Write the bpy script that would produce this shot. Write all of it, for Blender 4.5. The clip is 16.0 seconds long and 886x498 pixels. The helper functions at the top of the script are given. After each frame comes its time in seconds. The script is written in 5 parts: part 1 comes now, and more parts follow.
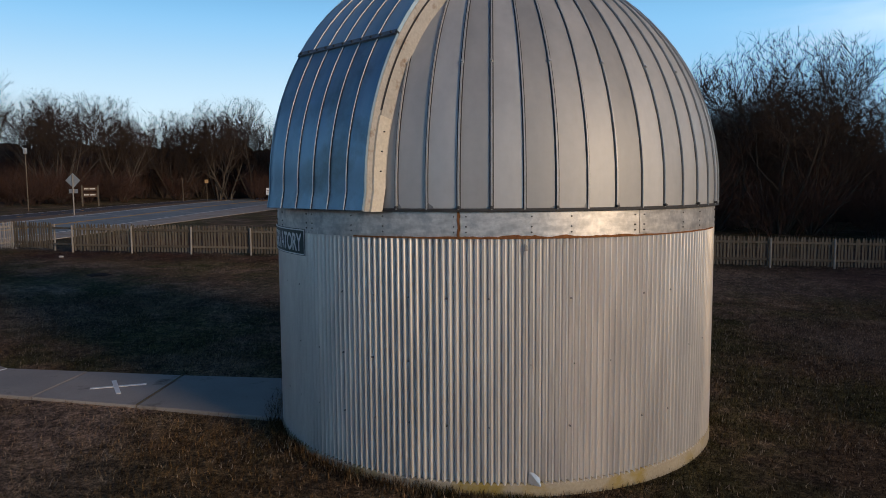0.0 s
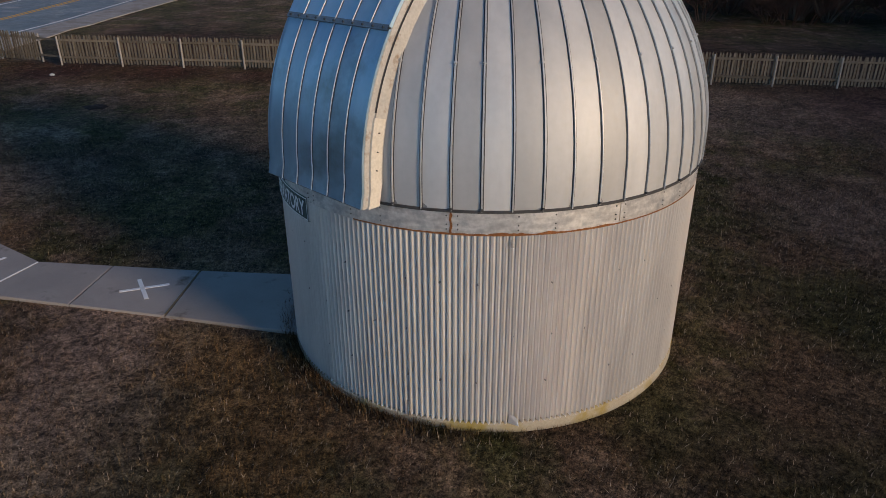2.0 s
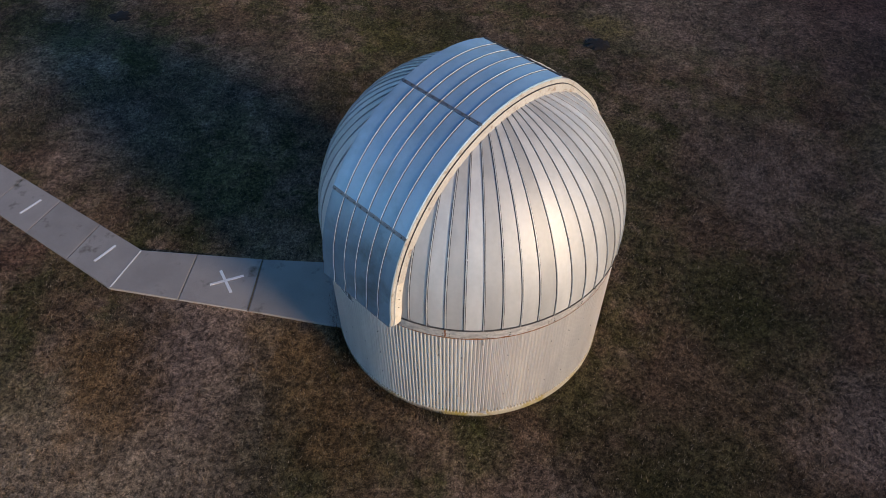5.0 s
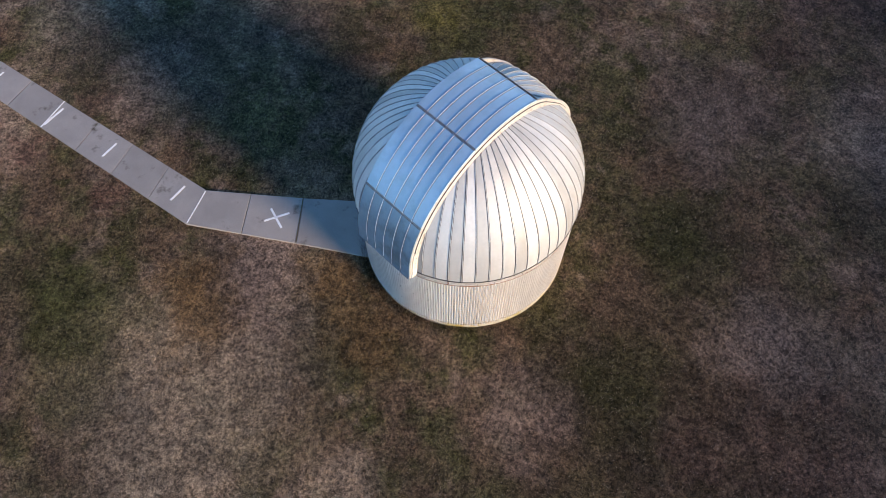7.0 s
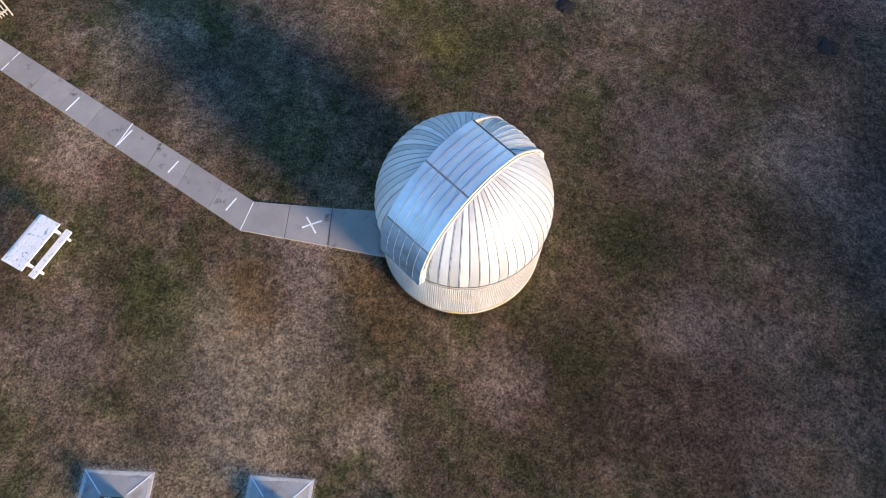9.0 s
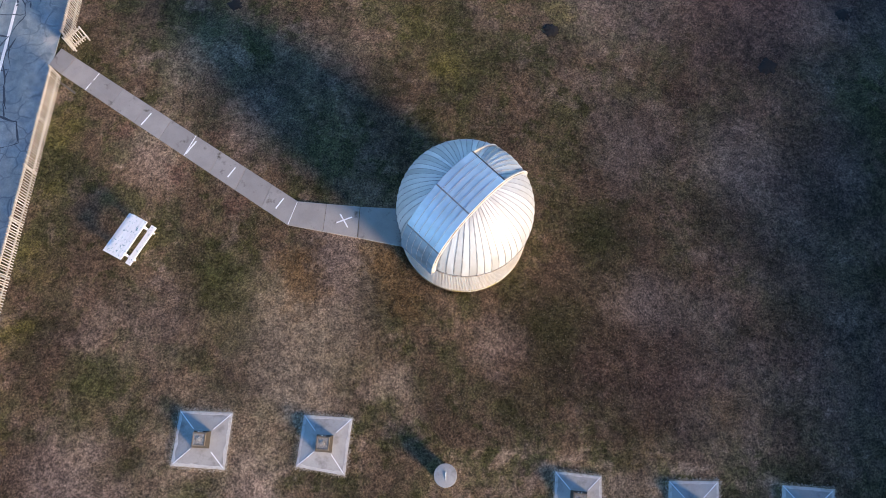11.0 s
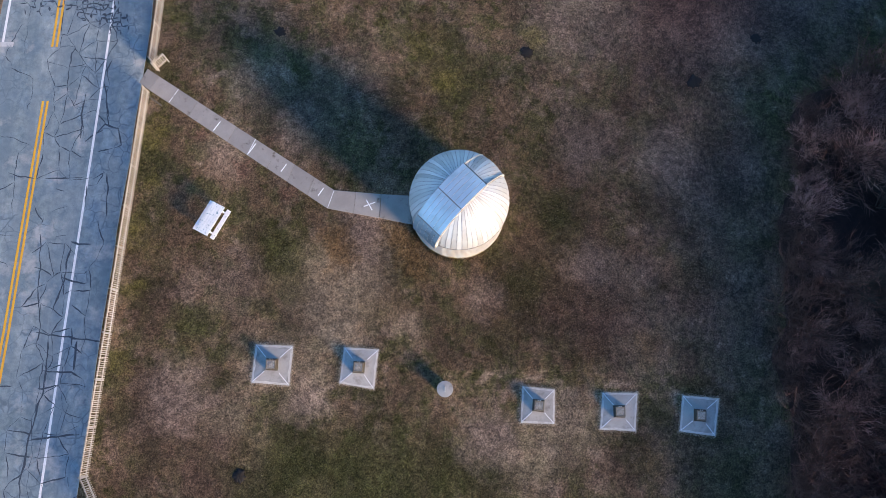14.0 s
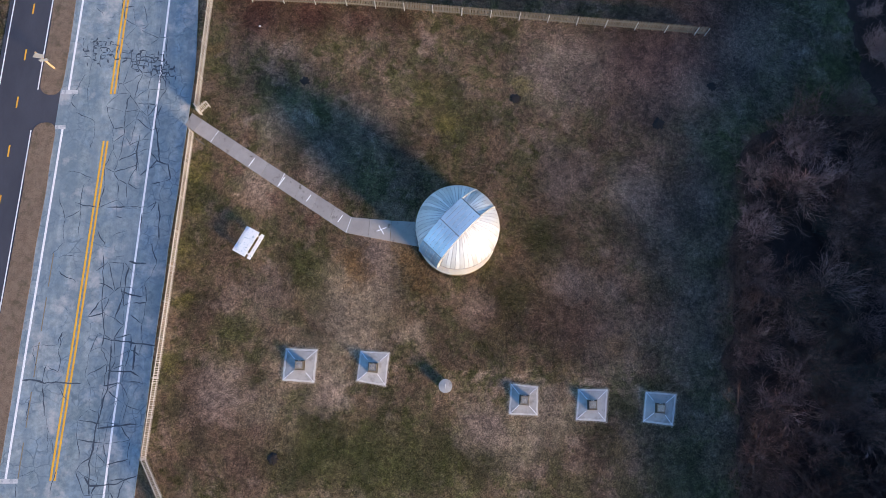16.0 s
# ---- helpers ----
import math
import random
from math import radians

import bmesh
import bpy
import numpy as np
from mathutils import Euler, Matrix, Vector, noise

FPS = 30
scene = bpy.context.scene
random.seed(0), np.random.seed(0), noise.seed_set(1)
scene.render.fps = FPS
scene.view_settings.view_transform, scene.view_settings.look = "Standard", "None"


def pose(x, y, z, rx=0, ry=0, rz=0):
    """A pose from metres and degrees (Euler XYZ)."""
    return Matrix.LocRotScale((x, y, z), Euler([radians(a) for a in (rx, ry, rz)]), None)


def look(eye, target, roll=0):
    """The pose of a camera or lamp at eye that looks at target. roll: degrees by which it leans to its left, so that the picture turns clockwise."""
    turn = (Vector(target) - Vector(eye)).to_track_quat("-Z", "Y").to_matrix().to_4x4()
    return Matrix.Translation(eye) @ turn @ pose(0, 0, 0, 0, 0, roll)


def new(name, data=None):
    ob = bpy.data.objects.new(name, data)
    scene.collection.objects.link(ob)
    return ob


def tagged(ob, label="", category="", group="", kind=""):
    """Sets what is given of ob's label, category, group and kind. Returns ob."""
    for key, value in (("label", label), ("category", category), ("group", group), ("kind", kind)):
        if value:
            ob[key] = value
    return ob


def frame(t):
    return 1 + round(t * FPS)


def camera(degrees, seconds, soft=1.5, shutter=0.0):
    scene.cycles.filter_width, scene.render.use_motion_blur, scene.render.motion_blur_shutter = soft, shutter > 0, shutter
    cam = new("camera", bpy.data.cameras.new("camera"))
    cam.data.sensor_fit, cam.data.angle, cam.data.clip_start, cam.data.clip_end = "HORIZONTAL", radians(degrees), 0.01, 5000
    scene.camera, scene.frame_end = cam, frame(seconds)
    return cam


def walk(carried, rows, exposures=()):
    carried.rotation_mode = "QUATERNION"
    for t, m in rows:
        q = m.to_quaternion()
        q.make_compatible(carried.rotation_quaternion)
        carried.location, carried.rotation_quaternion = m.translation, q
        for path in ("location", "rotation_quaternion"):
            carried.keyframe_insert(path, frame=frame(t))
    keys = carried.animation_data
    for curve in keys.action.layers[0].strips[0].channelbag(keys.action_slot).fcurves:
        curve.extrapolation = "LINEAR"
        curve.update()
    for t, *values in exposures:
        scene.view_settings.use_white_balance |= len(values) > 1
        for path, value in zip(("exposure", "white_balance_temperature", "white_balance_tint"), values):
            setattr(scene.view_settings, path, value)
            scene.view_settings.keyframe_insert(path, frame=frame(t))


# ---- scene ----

# camera and its rise: seconds, x, y, z, yaw, pitch, roll
cam = camera(64.7, 16.0, soft=0.55)
ROWS = [
    (0.0, -0.000, -0.000, 2.814, -0.07, -5.16, -0.38),
    (0.5, -0.015, 0.010, 3.348, -0.06, -10.70, -0.32),
    (1.0, 0.015, 0.010, 3.877, 0.02, -16.38, -0.29),
    (1.5, 0.040, 0.026, 4.457, -0.01, -20.82, -0.25),
    (2.0, 0.074, 0.038, 5.075, 0.03, -25.08, -0.35),
    (2.5, 0.119, 0.035, 5.901, 0.07, -28.93, -0.42),
    (3.0, 0.133, -0.002, 6.880, 0.04, -32.52, -0.42),
    (3.5, 0.149, -0.064, 7.891, 0.01, -36.04, -0.40),
    (6.0, 0.088, -0.234, 13.738, 0.05, -54.89, -0.44),
    (6.5, 0.066, -0.272, 14.972, 0.07, -58.58, -0.40),
    (7.0, 0.053, -0.318, 16.193, 0.10, -61.84, -0.41),
    (7.5, 0.027, -0.354, 17.437, 0.06, -63.71, -0.39),
    (8.0, 0.030, -0.391, 18.747, 0.02, -65.00, -0.33),
    (8.5, 0.027, -0.427, 20.076, -0.05, -66.26, -0.26),
    (9.0, -0.018, -0.456, 21.444, -0.06, -67.54, -0.25),
    (11.5, -0.258, -0.663, 29.679, 0.01, -74.16, -0.35),
    (12.0, -0.232, -0.700, 31.403, -0.02, -75.46, -0.33),
    (12.5, -0.224, -0.750, 33.125, -0.04, -76.67, -0.37),
    (13.0, -0.218, -0.809, 34.847, -0.05, -77.69, -0.39),
    (13.5, -0.219, -0.867, 36.671, -0.05, -78.58, -0.34),
    (14.0, -0.248, -0.918, 38.460, 0.02, -78.80, -0.42),
    (14.5, -0.240, -0.967, 40.292, -0.05, -78.80, -0.34),
    (15.0, -0.263, -1.020, 42.043, -0.02, -78.82, -0.36),
    (15.5, -0.296, -1.085, 43.846, 0.02, -78.74, -0.38),
    (16.0, -0.304, -1.158, 45.614, -0.01, -78.72, -0.35),
]
walk(cam, [(t, pose(x, y, z, 90 + pitch, 0, yaw) @ pose(0, 0, 0, 0, 0, roll)) for t, x, y, z, yaw, pitch, roll in ROWS],
     exposures=[(0.0, -1.2), (1.5, -0.7), (3.5, -0.5), (6.0, 0.3), (7.0, 0.7), (9.0, 1.08), (12.5, 1.02), (16.0, 1.09)])

# ---- daylight: low warm sun from the right behind the camera, clear blue sky ----
SUN_AZ, SUN_EL = 131.0, 12.5          # degrees clockwise from +y, and above the horizon
world = bpy.data.worlds.new("sky")
scene.world = world
world.use_nodes = True
wn, wl = world.node_tree.nodes, world.node_tree.links
bg = wn["Background"]
sky = wn.new("ShaderNodeTexSky")
sky.sky_type, sky.sun_disc = "NISHITA", False
sky.sun_elevation, sky.sun_rotation = radians(SUN_EL), radians(SUN_AZ)
sky.air_density, sky.dust_density, sky.ozone_density = 1.0, 0.0, 3.0
wtc = wn.new("ShaderNodeTexCoord")
wmap = wn.new("ShaderNodeMapping")
wmap.inputs["Scale"].default_value = (1.2, 1.2, 7.0)
wl.new(wtc.outputs["Generated"], wmap.inputs["Vector"])
wno = wn.new("ShaderNodeTexNoise")
wno.inputs["Scale"].default_value, wno.inputs["Detail"].default_value, wno.inputs["Roughness"].default_value = 2.1, 5, 0.55
wl.new(wmap.outputs["Vector"], wno.inputs["Vector"])
wra = wn.new("ShaderNodeMapRange")
wra.inputs["From Min"].default_value, wra.inputs["From Max"].default_value = 0.47, 0.72
wra.inputs["To Max"].default_value = 0.6
wl.new(wno.outputs["Fac"], wra.inputs["Value"])
tint = wn.new("ShaderNodeMix")
tint.data_type, tint.blend_type = "RGBA", "MULTIPLY"
tint.inputs["Factor"].default_value = 1.0
tint.inputs["B"].default_value = (0.76, 1.2, 1.72, 1)
wl.new(sky.outputs["Color"], tint.inputs["A"])
sep = wn.new("ShaderNodeSeparateXYZ")
wl.new(wtc.outputs["Generated"], sep.inputs["Vector"])
wha = wn.new("ShaderNodeMapRange")
wha.interpolation_type = "SMOOTHSTEP"
wha.inputs["From Min"].default_value, wha.inputs["From Max"].default_value = 0.38, 0.2
wha.inputs["To Max"].default_value = 0.95
wl.new(sep.outputs["Z"], wha.inputs["Value"])
haze = wn.new("ShaderNodeMix")
haze.data_type = "RGBA"
haze.inputs["B"].default_value = (7.5, 17.5, 28.0, 1)
wl.new(wha.outputs["Result"], haze.inputs["Factor"])
wl.new(tint.outputs["Result"], haze.inputs["A"])
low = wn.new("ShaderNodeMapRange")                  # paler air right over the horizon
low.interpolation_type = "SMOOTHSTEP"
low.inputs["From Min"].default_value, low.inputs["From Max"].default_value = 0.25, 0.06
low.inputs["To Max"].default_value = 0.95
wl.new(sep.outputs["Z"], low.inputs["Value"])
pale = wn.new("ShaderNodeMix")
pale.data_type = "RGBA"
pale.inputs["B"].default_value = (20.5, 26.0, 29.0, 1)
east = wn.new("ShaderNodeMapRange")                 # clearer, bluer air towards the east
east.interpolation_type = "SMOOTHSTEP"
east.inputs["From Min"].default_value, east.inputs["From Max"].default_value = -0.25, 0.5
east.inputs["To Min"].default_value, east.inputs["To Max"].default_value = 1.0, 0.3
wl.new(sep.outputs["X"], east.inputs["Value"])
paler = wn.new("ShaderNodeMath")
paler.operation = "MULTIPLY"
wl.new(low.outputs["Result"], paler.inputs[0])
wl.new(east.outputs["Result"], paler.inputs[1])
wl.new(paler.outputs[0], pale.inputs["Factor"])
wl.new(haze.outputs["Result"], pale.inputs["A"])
bank = wn.new("ShaderNodeMapRange")                 # a thin cloud bank to the north-east
bank.interpolation_type = "SMOOTHSTEP"
bank.inputs["From Min"].default_value, bank.inputs["From Max"].default_value = 0.3, 0.62
wl.new(sep.outputs["X"], bank.inputs["Value"])
wisp = wn.new("ShaderNodeMath")
wisp.operation = "MULTIPLY"
wl.new(bank.outputs["Result"], wisp.inputs[0])
wl.new(wra.outputs["Result"], wisp.inputs[1])
cloud = wn.new("ShaderNodeMix")
cloud.data_type = "RGBA"
cloud.inputs["B"].default_value = (30.0, 34.0, 38.0, 1)
wlow = wn.new("ShaderNodeMath")                     # only low in the sky
wlow.operation = "MULTIPLY"
wl.new(wisp.outputs[0], wlow.inputs[0])
wl.new(wha.outputs["Result"], wlow.inputs[1])
wl.new(wlow.outputs[0], cloud.inputs["Factor"])
wl.new(pale.outputs["Result"], cloud.inputs["A"])
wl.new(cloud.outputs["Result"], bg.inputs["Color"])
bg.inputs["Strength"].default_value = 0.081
sun = new("sun", bpy.data.lights.new("sun", "SUN"))
sun.data.energy, sun.data.angle, sun.data.color = 5.0, radians(14), (1.0, 0.71, 0.44)
sun.matrix_world = look((30 * math.sin(radians(SUN_AZ)), 30 * math.cos(radians(SUN_AZ)), 30 * math.tan(radians(SUN_EL))), (0, 0, 0))

# ---- materials ----
def shader(name):
    m = bpy.data.materials.new(name)
    m.use_nodes = True
    return m, m.node_tree.nodes, m.node_tree.links, m.node_tree.nodes["Principled BSDF"]


def node(nodes, kind, **values):
    n = nodes.new(kind)
    for k, v in values.items():
        n.inputs[k.replace("_", " ")].default_value = v
    return n


def noise_of(nodes, links, scale, detail=4, rough=0.55, stretch=None):
    geo = nodes.new("ShaderNodeNewGeometry")
    src = geo.outputs["Position"]
    if stretch:
        mp = nodes.new("ShaderNodeMapping")
        mp.inputs["Scale"].default_value = stretch
        links.new(src, mp.inputs["Vector"])
        src = mp.outputs["Vector"]
    n = node(nodes, "ShaderNodeTexNoise", Scale=scale, Detail=detail, Roughness=rough)
    links.new(src, n.inputs["Vector"])
    return n.outputs["Fac"]


def step_of(nodes, links, value, lo, hi, to=1.0):
    r = nodes.new("ShaderNodeMapRange")
    r.inputs["From Min"].default_value, r.inputs["From Max"].default_value = lo, hi
    r.inputs["To Max"].default_value = to
    links.new(value, r.inputs["Value"])
    return r.outputs["Result"]


def blend(nodes, links, fac, a, b, how="MIX"):
    m = nodes.new("ShaderNodeMix")
    m.data_type, m.blend_type = "RGBA", how
    for key, v in (("Factor", fac), ("A", a), ("B", b)):
        sock = m.inputs[key] if key == "Factor" else [s for s in m.inputs if s.name == key and s.type == "RGBA"][0]
        if hasattr(v, "is_linked"):
            links.new(v, sock)
        else:
            sock.default_value = v if key == "Factor" else (*v, 1)
    return [s for s in m.outputs if s.type == "RGBA"][0]


def relief(nodes, links, bsdf, height, strength=0.3, distance=0.01):
    b = node(nodes, "ShaderNodeBump", Strength=strength, Distance=distance)
    links.new(height, b.inputs["Height"])
    links.new(b.outputs["Normal"], bsdf.inputs["Normal"])


def plain(name, c1, c2, scale=6.0, rough=0.7, metal=0.0, fine=60.0, bump=0.2, depth=0.004, vary=0.0, stretch=None, stain=None, stain_scale=1.5, stain_at=(0.52, 0.7), grain=0.35):
    """Two colours mixed by noise, fine relief, an optional third colour as stains, and a change from piece to piece."""
    m, n, l, b = shader(name)
    big, small = noise_of(n, l, scale, stretch=stretch), noise_of(n, l, fine, 3)
    col = blend(n, l, step_of(n, l, big, 0.35, 0.65), c1, c2)
    speck = step_of(n, l, small, 0.2, 0.8)
    col = blend(n, l, grain, col, blend(n, l, speck, tuple(0.6 * v for v in c1), tuple(min(1, 1.25 * v) for v in c2)))
    if stain:
        col = blend(n, l, step_of(n, l, noise_of(n, l, stain_scale, 6, 0.65), *stain_at), col, stain)
    if vary:
        info = n.new("ShaderNodeObjectInfo")
        hsv = n.new("ShaderNodeHueSaturation")
        l.new(step_of(n, l, info.outputs["Random"], 0, 1, 2 * vary), hsv.inputs["Value"])
        add = node(n, "ShaderNodeMath")
        add.operation = "ADD"
        add.inputs[1].default_value = 1 - vary
        l.new(step_of(n, l, info.outputs["Random"], 0, 1, 2 * vary), add.inputs[0])
        l.new(add.outputs[0], hsv.inputs["Value"])
        l.new(col, hsv.inputs["Color"])
        col = hsv.outputs["Color"]
    l.new(col, b.inputs["Base Color"])
    b.inputs["Metallic"].default_value = metal
    rg = step_of(n, l, big, 0.2, 0.8)
    ra = n.new("ShaderNodeMapRange")
    ra.inputs["To Min"].default_value, ra.inputs["To Max"].default_value = max(0.02, rough - 0.08), min(1, rough + 0.08)
    l.new(rg, ra.inputs["Value"])
    l.new(ra.outputs["Result"], b.inputs["Roughness"])
    if bump:
        relief(n, l, b, small, bump, depth)
    return m


def lawn(blades=False):
    """Dormant lawn: brown, with olive, straw, rusty and pale worn patches, shade painted in dark patches, and fine
    flecks of dead blades.
    """
    m, n, l, b = shader("dormant_grass_blades" if blades else "dormant_lawn")
    col = blend(n, l, step_of(n, l, noise_of(n, l, 0.5, 7, 0.62), 0.44, 0.56), (0.155, 0.115, 0.08), (0.1, 0.096, 0.05))
    col = blend(n, l, step_of(n, l, noise_of(n, l, 0.37, 6, 0.62, (1.3, 0.8, 1)), 0.53, 0.63, 0.8), col, (0.225, 0.172, 0.14))
    col = blend(n, l, step_of(n, l, noise_of(n, l, 0.95, 6, 0.66), 0.53, 0.62, 0.85), col, (0.07, 0.074, 0.03))
    col = blend(n, l, step_of(n, l, noise_of(n, l, 0.7, 6, 0.66, (1, 1.2, 1)), 0.56, 0.66, 0.7), col, (0.28, 0.22, 0.178))
    # worn and greener stretches where feet and water go, plus painted tree shade
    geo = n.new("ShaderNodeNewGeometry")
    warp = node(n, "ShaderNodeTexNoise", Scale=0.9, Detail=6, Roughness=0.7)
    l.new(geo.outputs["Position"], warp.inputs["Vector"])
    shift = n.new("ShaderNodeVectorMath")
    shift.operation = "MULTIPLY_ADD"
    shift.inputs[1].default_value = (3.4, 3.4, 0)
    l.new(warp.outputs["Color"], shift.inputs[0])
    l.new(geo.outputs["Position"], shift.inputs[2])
    for x, y, r, c, k in WORN_AND_SHADE:
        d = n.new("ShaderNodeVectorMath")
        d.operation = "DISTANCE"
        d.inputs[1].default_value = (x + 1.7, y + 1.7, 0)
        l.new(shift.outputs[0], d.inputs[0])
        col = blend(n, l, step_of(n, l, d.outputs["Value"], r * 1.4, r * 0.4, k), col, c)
    broad = noise_of(n, l, 0.28, 5, 0.6, (1.2, 1, 1))
    tuft, fleck, fine = noise_of(n, l, 3.2, 7, 0.75), noise_of(n, l, 12, 6, 0.82), noise_of(n, l, 42, 4, 0.8)
    for value, lo, hi, dark, light in ((broad, 0.42, 0.6, 0.68, 1.1), (tuft, 0.4, 0.6, 0.6, 1.26), (fleck, 0.41, 0.6, 0.35, 1.62), (fine, 0.38, 0.64, 0.4, 1.6)):
        col = blend(n, l, 1.0, col, blend(n, l, step_of(n, l, value, lo, hi), (dark,) * 3, (1.02 * light, 0.99 * light, 0.95 * light)), "MULTIPLY")
    if blades:
        each = n.new("ShaderNodeNewGeometry").outputs["Random Per Island"]
        col = blend(n, l, 1.0, col, blend(n, l, each, (0.32,) * 3, (1.5, 1.42, 1.28)), "MULTIPLY")
        col = blend(n, l, step_of(n, l, each, 0.93, 0.94, 0.7), col, (0.42, 0.35, 0.27))
    l.new(col, b.inputs["Base Color"])
    b.inputs["Roughness"].default_value = 0.95
    b.inputs["Specular IOR Level"].default_value = 0.1
    relief(n, l, b, fleck, 0.6, 0.05)
    return m


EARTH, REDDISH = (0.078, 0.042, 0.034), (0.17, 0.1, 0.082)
# the mauve here and the dark brown below also paint tree shade on the lawn
OLIVE, SHADE_MAUVE = (0.15, 0.14, 0.045), (0.148, 0.095, 0.086)
SHADE_BROWN, RUSTY = (0.09, 0.06, 0.051), (0.18, 0.122, 0.062)
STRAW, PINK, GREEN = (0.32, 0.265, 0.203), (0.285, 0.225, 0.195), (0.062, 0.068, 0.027)
